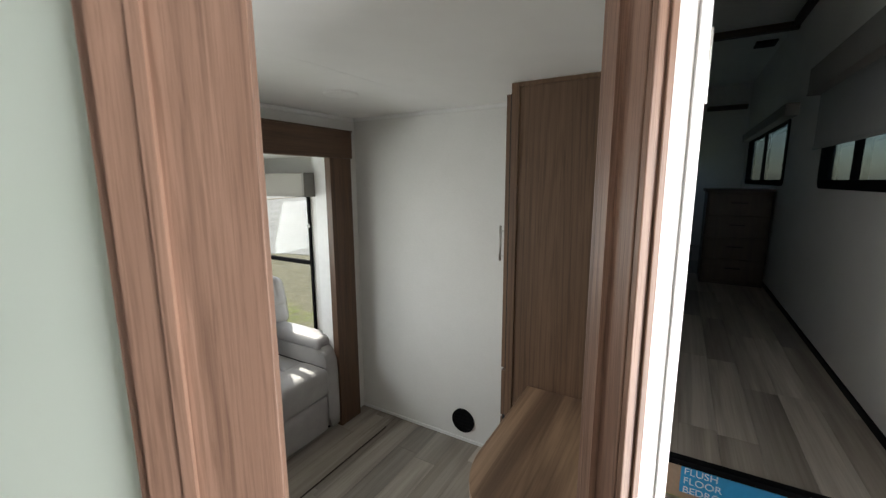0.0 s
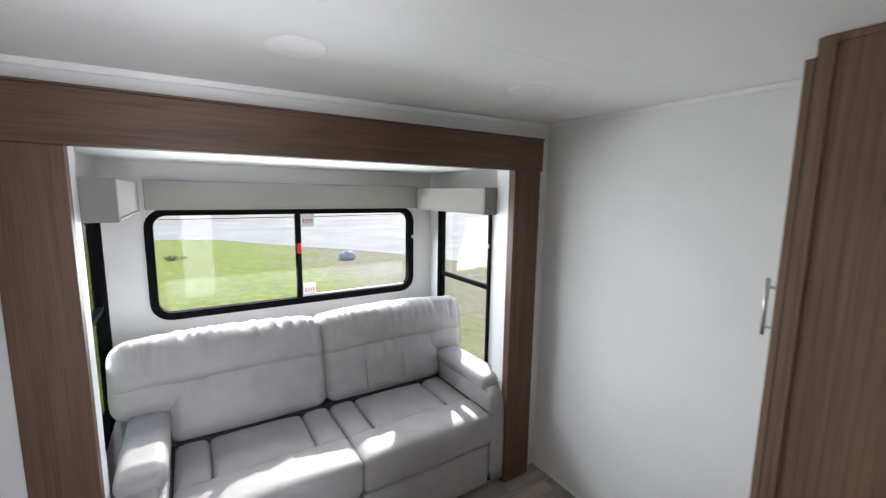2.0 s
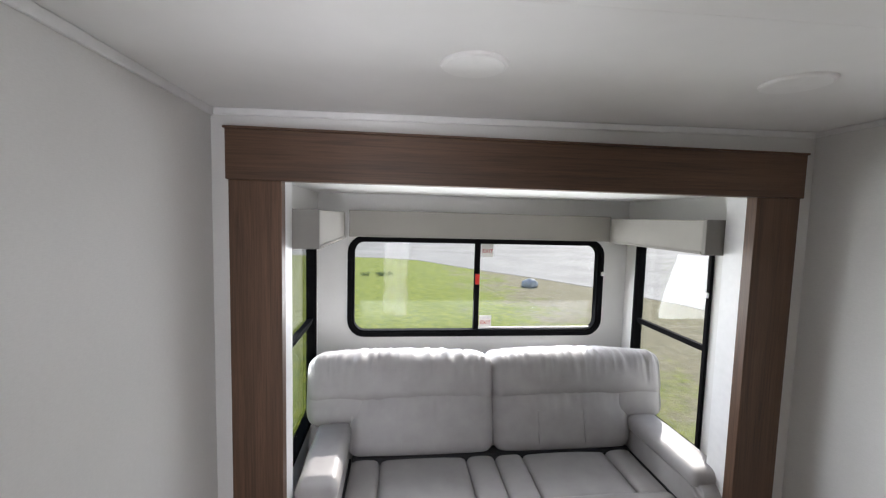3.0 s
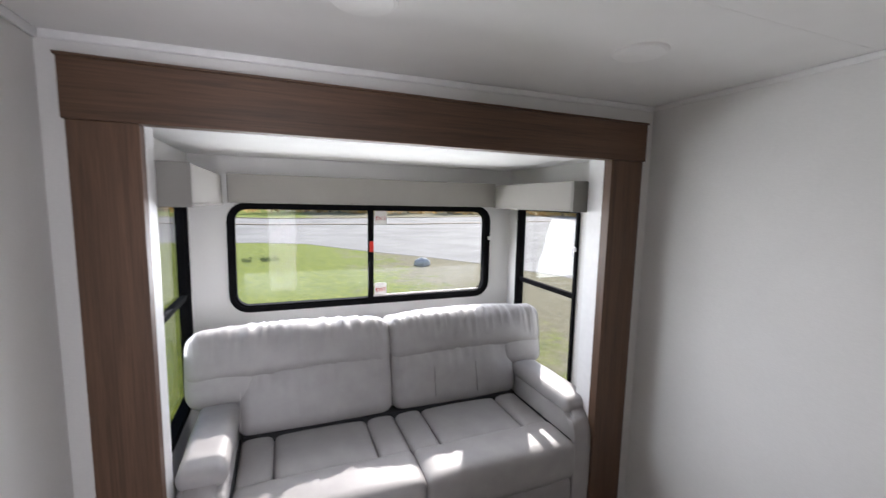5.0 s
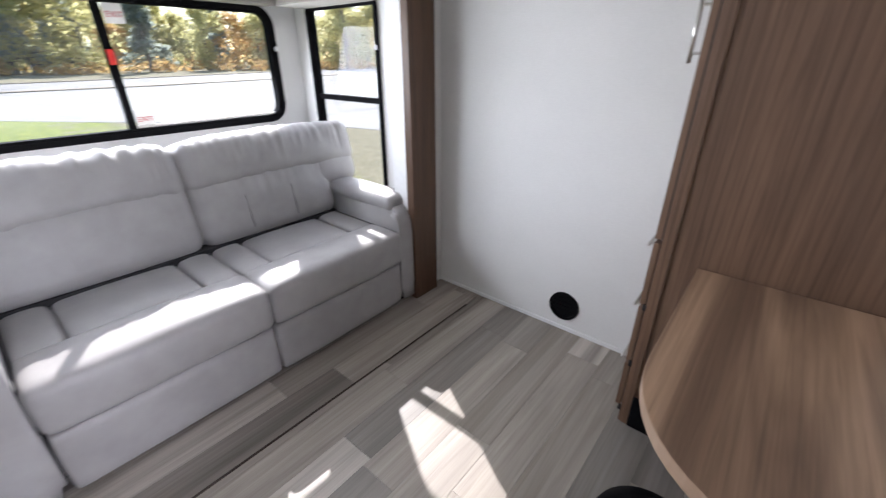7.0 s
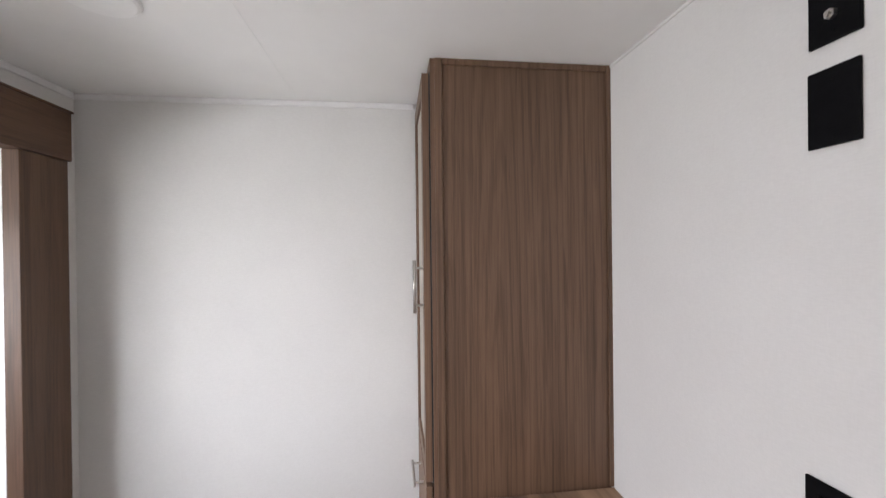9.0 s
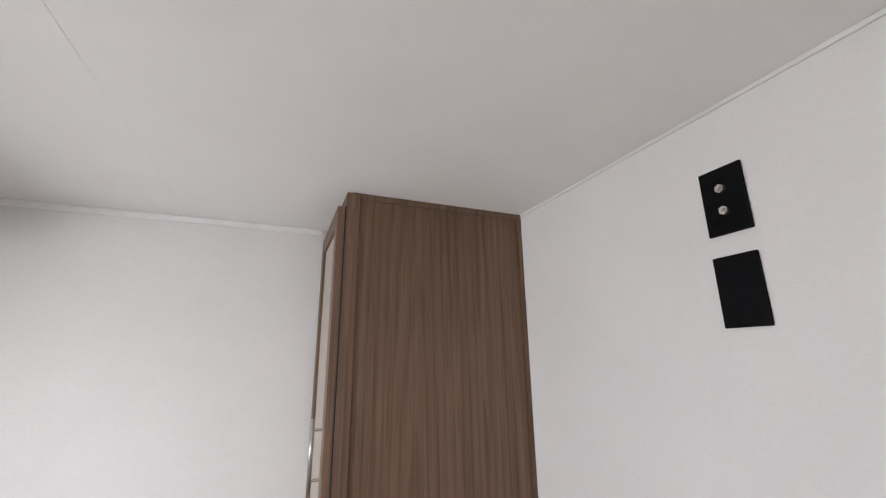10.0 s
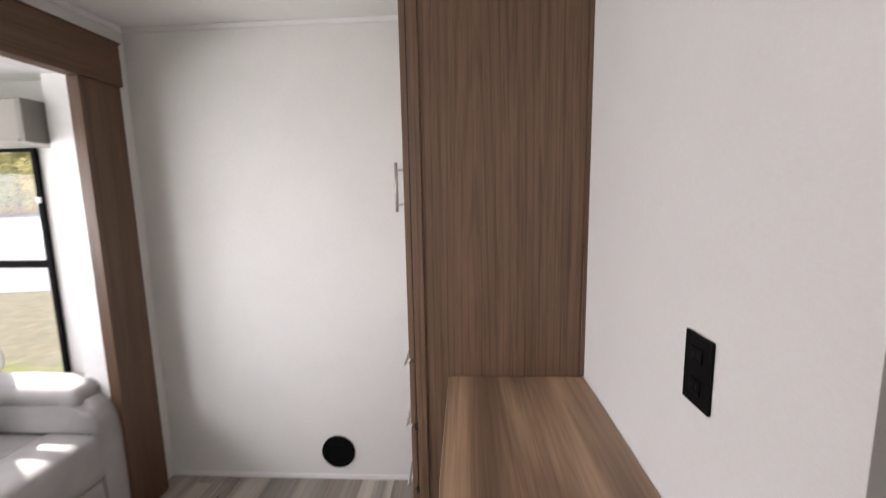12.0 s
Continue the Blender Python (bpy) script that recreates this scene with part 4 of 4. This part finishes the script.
structure("wall_corridor_south", ring(square_rect(2.47, 5.2, 0, 3.3, K), round_rect(*hole1, 0.05, K), YC - T, YC, on_y), M_WALL, "white wall with windows along the bedroom corridor", "wall")
structure("wall_corridor_south_end", ring(square_rect(5.2, 9.0, 0, 3.3, K), round_rect(*hole2, 0.05, K), YC - T, YC, on_y), M_WALL, "white wall with a window in the bedroom", "wall")
structure("wall_hall_south", boxes((1.62, 2.47, YC - T, YC, 0, 2.6), (-1.6, 0.82, YC - T, YC, 0, 2.6), (0.82, 1.62, YC - T, YC, 2.02, 2.6)), M_WALL, "white hall wall with the entry doorway", "wall")
structure("wall_hall_west", ring(square_rect(-0.1, 2.2, 0, 2.6, K), round_rect(0.42, 1.08, 1.42, 1.78, 0.04, K), -1.66, -1.6, on_x), M_WALL, "white wall with a small window closing the hall", "wall")
window("window_6", on_x, 0.40, 1.10, 1.40, 1.80, 0.06, -1.6, 1, "small black-framed window at the end of the hall", [rect(0.735, 0.765, 1.43, 1.77)])
structure("wall_hall_north", boxes((-1.6, XW - T, 1.66, 1.72, 0, 2.6)), M_WALL, "white wall closing the hall", "wall")
structure("wall_bedroom_end", boxes((9.0, 9.06, -0.1, 0.9, 0, 3.3)), M_WHITE, "pale bedroom end wall", "wall")
structure("ceiling_hall", boxes((-1.66, 2.47, -0.1, YD - 0.0855, 2.6, 2.65), (-1.66, XW - T, YD - 0.0855, 1.72, 2.6, 2.65)), M_CEIL, "white hall ceiling", "ceiling")
structure("ceiling_hall_corner", slab([(XW - T, YD - 0.0855), (1.44, YD - 0.0855), (XW - T, 1.7)], 2.6, 2.65, on_z), M_CEIL, "white hall ceiling", "ceiling")
structure("wall_hall_upper", boxes((XW - T, 1.44, YD - 0.0855, YD - 0.03, ZC + 0.055, 2.6)), M_WALL, "white wall above the den ceiling", "wall")
structure("ceiling_bedroom", boxes((2.47, 9.06, -0.1, 0.9, 3.2, 3.25)), M_CEIL, "high white bedroom ceiling", "ceiling")
structure("wall_step_up", boxes((2.44, 2.47, -0.1, 0.785, 2.6, 3.25)), M_CEIL, "white panel where the ceiling rises", "wall")
structure("floor_bedroom", boxes((XST + 0.006, 9.0, YC, 0.785, ZB - 0.06, ZB - 0.006)), M_FLOOR_GAP, "dark underlay of the bedroom floor", "floor")
structure("baseboard_corridor", boxes((XST + 0.03, 9.0, YC, YC + 0.012, ZB, ZB + 0.035)), M_BLACK, "black base strip along the corridor", "trim")

stairs = thing("stairs", (2.3, 0.37, 0), "wooden stairs with black nosing up to the bedroom", "stairs", "", "structure")
for i in range(3):
    x = XST - 0.5 + 0.25 * i
    z1 = ZB * (i + 1) / 3
    part("riser", boxes((x, x + 0.02, YC + 0.001, 0.784, ZB * i / 3, z1 - 0.02)), M_DARKWOOD if i < 2 else M_EDGE, stairs)
    if i < 2:
        part("tread", boxes((x - 0.02, x + 0.25, YC + 0.001, 0.784, z1 - 0.02, z1), bevel=0.003), M_FLOOR, stairs)
    part("nosing", boxes((x - 0.03, x + 0.012, YC + 0.0015, 0.7835, z1 - 0.022, z1 + 0.006), bevel=0.004), M_BLACK, stairs, "black rubber nosing")
sticker = thing("step_sticker", (XST - 0.001, 0.5, ZB - 0.14), "blue sticker with white lettering on the stair riser", "sticker")
part("film", boxes((XST - 0.0025, XST - 0.0005, 0.335, 0.715, ZB - 0.155, ZB - 0.028)), M_BLUE, sticker)
text_pose = Matrix.Translation((XST - 0.0032, 0.705, ZB - 0.036)) @ Matrix.Rotation(radians(-90), 4, "Z") @ Matrix.Rotation(radians(90), 4, "X")
writing("FLUSH\nFLOOR\nBEDROOM", 0.042, text_pose, M_WHITEINK, sticker, "lettering", "white lettering")
part("drawn_line", boxes((XST - 0.0034, XST - 0.0026, 0.345, 0.47, ZB - 0.105, ZB - 0.100)), M_WHITEINK, sticker)


def corridor_window(name, x0, x1, z0, z1, vx0, vx1, vz0, vz1, blind):
    w = tagged(new(name), "black-framed bedroom window below a grey valance", "window", "bedroom windows", "structure")
    w.location = ((x0 + x1) / 2, YC, z0)
    part("window_frame", ring(round_rect(x0 - 0.02, x1 + 0.02, z0 - 0.02, z1 + 0.02, 0.07, K), round_rect(x0 + 0.04, x1 - 0.04, z0 + 0.04, z1 - 0.04, 0.03, K), YC + 0.014, YC - 0.05, on_y), M_RUBBER, w)
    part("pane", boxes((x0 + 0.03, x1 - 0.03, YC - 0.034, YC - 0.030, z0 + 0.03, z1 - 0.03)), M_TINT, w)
    part("mullion", boxes(((x0 + x1) / 2 - 0.02, (x0 + x1) / 2 + 0.02, YC - 0.028, YC + 0.005, z0 + 0.04, z1 - 0.04)), M_RUBBER, w)
    v_ = thing("window_valance", ((vx0 + vx1) / 2, YC, vz0), "grey fabric valance over a bedroom window", "valance", "bedroom valances")
    part("box", boxes((vx0, vx1, YC + 0.001, YC + 0.10, vz0, vz1), bevel=0.004), M_VALANCE_END, v_)
    part("welt", boxes((vx0 + 0.01, vx1 - 0.01, YC + 0.10, YC + 0.106, vz0, vz0 + 0.012)), M_VALANCE_END, v_)
    if blind:
        b_ = thing("roller_blind", ((vx0 + vx1) / 2, YC + 0.03, blind), "grey roller blind drawn half down", "blind")
        part("cloth", boxes((vx0 + 0.06, vx1 - 0.03, YC + 0.026, YC + 0.029, blind, vz0 + 0.02)), M_BLIND, b_)
        part("bottom_bar", boxes((vx0 + 0.06, vx1 - 0.03, YC + 0.020, YC + 0.036, blind - 0.022, blind), bevel=0.004), M_BLIND, b_)


corridor_window("window_4", *hole1, 3.15, 4.75, 2.29, 2.48, 1.92)
corridor_window("window_5", *hole2, 5.5, 8.55, 2.25, 2.36, 0)

dresser = thing("dresser", (6.2, 0.3, ZB), "dark wooden chest of drawers against the corridor wall", "dresser")
part("body", boxes((5.96, 6.50, YC + 0.03, 0.56, ZB, 1.555)), M_DARKWOOD, dresser)
part("top", boxes((5.93, 6.52, YC + 0.02, 0.58, 1.555, 1.585), bevel=0.004), M_DARKWOOD, dresser)
for i in range(4):
    z0 = ZB + 0.06 + 0.235 * i
    df = part("drawer_front", boxes((5.94, 5.96, YC + 0.05, 0.54, z0, z0 + 0.22), bevel=0.003), M_DARKWOOD, dresser)
    part("handle", boxes((5.925, 5.94, 0.20, 0.34, z0 + 0.12, z0 + 0.13), bevel=0.002), M_BLACK, df)
for bx, bz, y0, y1 in ((5.94, 3.10, YC, 0.78), (8.9, 2.80, 0.0, 0.55)):
    structure("ceiling_beam", boxes((bx, bx + 0.06, y0, y1, bz, bz + 0.07), bevel=0.003), M_DARKWOOD, "dark wooden ceiling beam", "beam")
structure("beam_corridor", boxes((3.2, 5.94, YC + 0.001, YC + 0.05, 3.12, 3.19), bevel=0.003), M_DARKWOOD, "dark wooden trim under the ceiling", "beam")
tv = thing("television", (5.6, 0.76, 2.0), "dark flat television on a corridor wall bracket", "television")
part("screen", boxes((5.3, 5.95, 0.72, 0.75, 1.95, 2.75), bevel=0.004), M_BLACK, tv)
part("bracket", boxes((5.55, 5.7, 0.75, 0.785, 2.2, 2.4)), M_BLACK, tv)
svent = thing("ceiling_vent", (6.8, 0.1, 3.2), "small dark square vent in the bedroom ceiling", "vent")
part("grille", boxes((6.6, 6.85, 0.02, 0.22, 3.185, 3.1995), bevel=0.003), M_BLACK, svent)


# ---- outdoors ----
ZG = -0.95
gm = bmesh.new()
bmesh.ops.create_grid(gm, x_segments=60, y_segments=60, size=1)
for v_ in gm.verts:
    x, y = v_.co.x, v_.co.y
    v_.co = Vector((math.copysign(abs(x) ** 3, x) * 900, math.copysign(abs(y) ** 3, y) * 900, ZG))
structure("ground", gm, M_GRASS, "green lawn with dry patches reaching the horizon", "ground")
edge_in = [(-160, 44), (-40, 33), (-12, 29), (0, 26.9), (2.4, 25.8), (5.3, 21.5), (7.5, 18.8), (9.1, 16.3), (10.4, 13.2), (11.2, 9.5), (11.6, 4), (12, -30)]
edge_out = [(-160, 76), (-40, 66), (-12, 61), (0, 58), (10, 60), (22, 64), (40, 71), (70, 84), (110, 102), (140, 90), (160, 40), (170, -30)]


def strip(a, b, z0, z1):
    bm = bmesh.new()
    for z in (z1,):
        va, vb = [bm.verts.new((*p, z)) for p in a], [bm.verts.new((*p, z)) for p in b]
        for i in range(len(a) - 1):
            bm.faces.new((va[i], va[i + 1], vb[i + 1], vb[i]))
    for line in (a, b):
        lo, hi = [bm.verts.new((*p, z0)) for p in line], [bm.verts.new((*p, z1)) for p in line]
        for i in range(len(line) - 1):
            bm.faces.new((lo[i], lo[i + 1], hi[i + 1], hi[i]))
    return bm


def shifted(line, d):
    out = []
    for i, p in enumerate(line):
        q0, q1 = line[max(0, i - 1)], line[min(len(line) - 1, i + 1)]
        t_ = Vector((q1[0] - q0[0], q1[1] - q0[1])).normalized()
        out.append((p[0] - t_.y * d, p[1] + t_.x * d))
    return out


structure("road", strip(edge_in, edge_out, ZG, ZG + 0.012), M_ROAD, "wide sunlit pale asphalt road", "road")
mid_a = [(a[0] * 0.45 + b[0] * 0.55, a[1] * 0.45 + b[1] * 0.55) for a, b in zip(edge_in, edge_out)]
structure("kerb_middle", strip(mid_a, shifted(mid_a, 1.1), ZG + 0.012, ZG + 0.09), M_KERB, "concrete median kerb in the road", "kerb")
structure("kerb_far", strip(edge_out, shifted(edge_out, 0.6), ZG, ZG + 0.10), M_KERB, "concrete kerb at the far edge of the road", "kerb")

rock = thing("boulder", (6.4, 16.7, ZG), "grey rounded boulder on the lawn", "boulder")
rb = bmesh.new()
bmesh.ops.create_icosphere(rb, subdivisions=3, radius=0.27)
for v_ in rb.verts:
    n_ = v_.co.normalized()
    v_.co = Vector((6.4, 16.7, ZG + 0.11)) + Vector((v_.co.x * 1.2, v_.co.y, v_.co.z * 0.8)) * (1 + 0.25 * noise.noise(n_ * 2.1))
part("stone", rb, M_ROCK, rock, "", True)
shrub = thing("low_shrub", (0.2, 19.5, ZG), "low dark green shrub on the lawn", "shrub")


def clump(bm, c, rad, count, size, rng):
    for _ in range(count):
        d = Vector((rng.gauss(0, 1), rng.gauss(0, 1), rng.gauss(0, 0.9))).normalized() * rad * rng.random() ** 0.45
        n_ = Vector((rng.gauss(0, 1), rng.gauss(0, 1), rng.gauss(0, 1))).normalized()
        a = n_.orthogonal().normalized() * size * rng.uniform(0.6, 1.3)
        b = n_.cross(a) * rng.uniform(0.5, 0.9)
        p = Vector(c) + d
        bm.faces.new([bm.verts.new(p + a), bm.verts.new(p + b), bm.verts.new(p - a), bm.verts.new(p - b)])


rng = random.Random(4)
sb = bmesh.new()
for k_ in range(7):
    clump(sb, (0.2 + rng.uniform(-0.7, 0.7), 19.5 + rng.uniform(-0.3, 0.3), ZG + 0.05), 0.15, 60, 0.03, rng)
part("leaves", sb, leaf_mat("shrub_leaves", (0.05, 0.08, 0.03), (0.08, 0.12, 0.04), (0.12, 0.16, 0.06)), shrub)


def tree_mesh(seed, h, spread, material, conifer=False):
    """A tapered trunk with limbs and a ragged crown, standing at the world's origin."""
    g = random.Random(seed)
    t_ = new("tree")
    tb = bmesh.new()

    def limb(p, q, r0, r1):
        d = q - p
        m_ = Matrix.Translation((p + q) / 2) @ d.to_track_quat("Z", "Y").to_matrix().to_4x4()
        bmesh.ops.create_cone(tb, cap_ends=True, segments=7, radius1=r0, radius2=r1, depth=d.length, matrix=m_)

    top = Vector((g.uniform(-0.3, 0.3), g.uniform(-0.3, 0.3), h * 0.8))
    limb(Vector((0, 0, -0.1)), top, h * 0.022, h * 0.006)
    cb = bmesh.new()
    for i in range(26 if not conifer else 34):
        f = (i + 1) / (27 if not conifer else 35)
        z = h * (0.08 + 0.90 * f)
        reach = spread * ((math.sin(math.pi * (0.12 + 0.85 * f)) ** 0.7) if not conifer else (1.02 - f)) * g.uniform(0.45, 1.05)
        a = g.uniform(0, 2 * math.pi)
        tip = Vector((math.cos(a) * reach, math.sin(a) * reach, z))
        limb(Vector((top.x * f, top.y * f, min(z * 0.86, h * 0.78))), tip, h * 0.007, h * 0.002)
        clump(cb, tip, spread * g.uniform(0.26, 0.46), 60, h * 0.025, g)
        clump(cb, tip * 0.6 + Vector((0, 0, z * 0.4)), spread * 0.36, 26, h * 0.025, g)
    part("trunk", tb, M_BARK, t_)
    part("crown", cb, material, t_)
    return t_


kinds = [("olive green leafy tree at the roadside wood", 11, 3.8, LEAVES[0], False), ("bright yellow autumn tree at the roadside wood", 12, 3.4, LEAVES[1], False),
         ("orange brown autumn tree at the roadside wood", 9, 3.2, LEAVES[2], False), ("dark green conifer at the roadside wood", 15, 3.0, LEAVES[3], True),
         ("yellow green leafy tree at the roadside wood", 13, 4.2, LEAVES[0], False)]
protos = [tagged(tree_mesh(20 + i, h, s, m_, c_), lab, "tree", "trees beyond the road") for i, (lab, h, s, m_, c_) in enumerate(kinds)]
rng = random.Random(11)
spots = []
for i in range(170):
    ang = radians(rng.uniform(-52, 78))
    dist = rng.uniform(84, 128) + 14 * max(0, math.sin(ang))
    spots.append((1.5 + dist * math.sin(ang), 2 + dist * math.cos(ang)))
for i, (x, y) in enumerate(spots):
    k_ = rng.choice((0, 0, 0, 1, 2, 3, 3, 4, 4))
    s_ = rng.uniform(0.75, 1.25)
    m_ = pose(x, y, ZG, 0, 0, rng.uniform(0, 360))
    if i < 5:
        protos[i].matrix_world = m_
    else:
        copy_thing(protos[k_], m_ @ Matrix.Scale(s_, 4))
for name_, mat_, lab_, hi_, seed_ in (("undergrowth", LEAVES[2], "orange and yellow undergrowth along the wood", 1.6, 5), ("far_wood", LEAVES[0], "distant olive green wood behind the road", 12.5, 6)):
    ub = bmesh.new()
    g_ = random.Random(seed_)
    for i in range(480 if hi_ < 2 else 1100):
        ang = radians(g_.uniform(-55, 80))
        dist = (g_.uniform(80, 100) if hi_ < 2 else g_.uniform(118, 140)) + 14 * max(0, math.sin(ang))
        clump(ub, (1.5 + dist * math.sin(ang), 2 + dist * math.cos(ang), ZG + g_.uniform(0.3, hi_)), g_.uniform(0.8, 1.9) * (1 if hi_ < 2 else 1.8), 30, 0.28 if hi_ < 2 else 0.5, g_)
    tagged(link_mesh(name_, ub, mat_), lab_, "undergrowth", "", "stuff")


# ---- plank floors ----
def planks(parent, x0, x1, y0, y1, z, width, seed, clip=None):
    g = random.Random(seed)
    y = y0
    while y < y1 - 0.01:
        w_ = min(width, y1 - y)
        x = x0 - g.uniform(0.0, 0.8)
        while x < x1:
            l_ = 0.92
            a, b = max(x, x0), min(x + l_, x1)
            if b - a > 0.03 and (clip is None or clip(a, b, y, y + w_)):
                bm = boxes((a + 0.0006, b - 0.0006, y + 0.0006, y + w_ - 0.0006, z - 0.006, z + g.uniform(-0.0003, 0.0003)))
                part("plank", bm, M_FLOOR, parent)
            x += l_
        y += w_


den_boards = thing("plank_floor", (1.6, 1.8, 0), "grey-brown wood-look vinyl plank floor", "floor", "", "structure")
planks(den_boards, XW, XE, YD, 2.442, 0.0, 0.152, 3)
planks(den_boards, XW, XE, 2.450, YS + 0.04, 0.003, 0.152, 5)
strip_t = thing("threshold_strip", (1.6, 2.446, 0), "narrow dark bar painted as the shaded slit in the plank floor", "trim", "", "structure")
# Dark bar painted in place of the shaded slit before the slide-out.
part("bar", boxes((0.55, 2.68, 2.4425, 2.4495, -0.006, 0.0045), bevel=0.0015), M_DARKWOOD, strip_t)
part("end_filler", boxes((2.68, XE, 2.4425, 2.4495, -0.006, 0.0005)), M_FLOOR, strip_t)
part("end_filler", boxes((XW, 0.55, 2.4425, 2.4495, -0.006, 0.0005)), M_FLOOR, strip_t)
slide_boards = thing("plank_floor", (1.6, 3.3, 0), "grey-brown plank floor of the slide-out", "floor", "", "structure")
planks(slide_boards, SX0, SX1, YS + 0.04, SYB, 0.0, 0.152, 7)
hall_boards = thing("plank_floor", (0.6, 0.4, 0), "grey-brown wood-look plank floor of the hall", "floor", "", "structure")
planks(hall_boards, -1.6, XST - 0.5, YC, YD, 0.0, 0.152, 9)
planks(hall_boards, -1.6, XW - T, YD, 1.66, 0.0, 0.152, 10)
bed_boards = thing("plank_floor", (4, 0.4, ZB), "grey-brown wood-look plank floor of the bedroom", "floor", "", "structure")
planks(bed_boards, XST + 0.014, 9.0, YC + 0.012, 0.785, ZB, 0.152, 13)
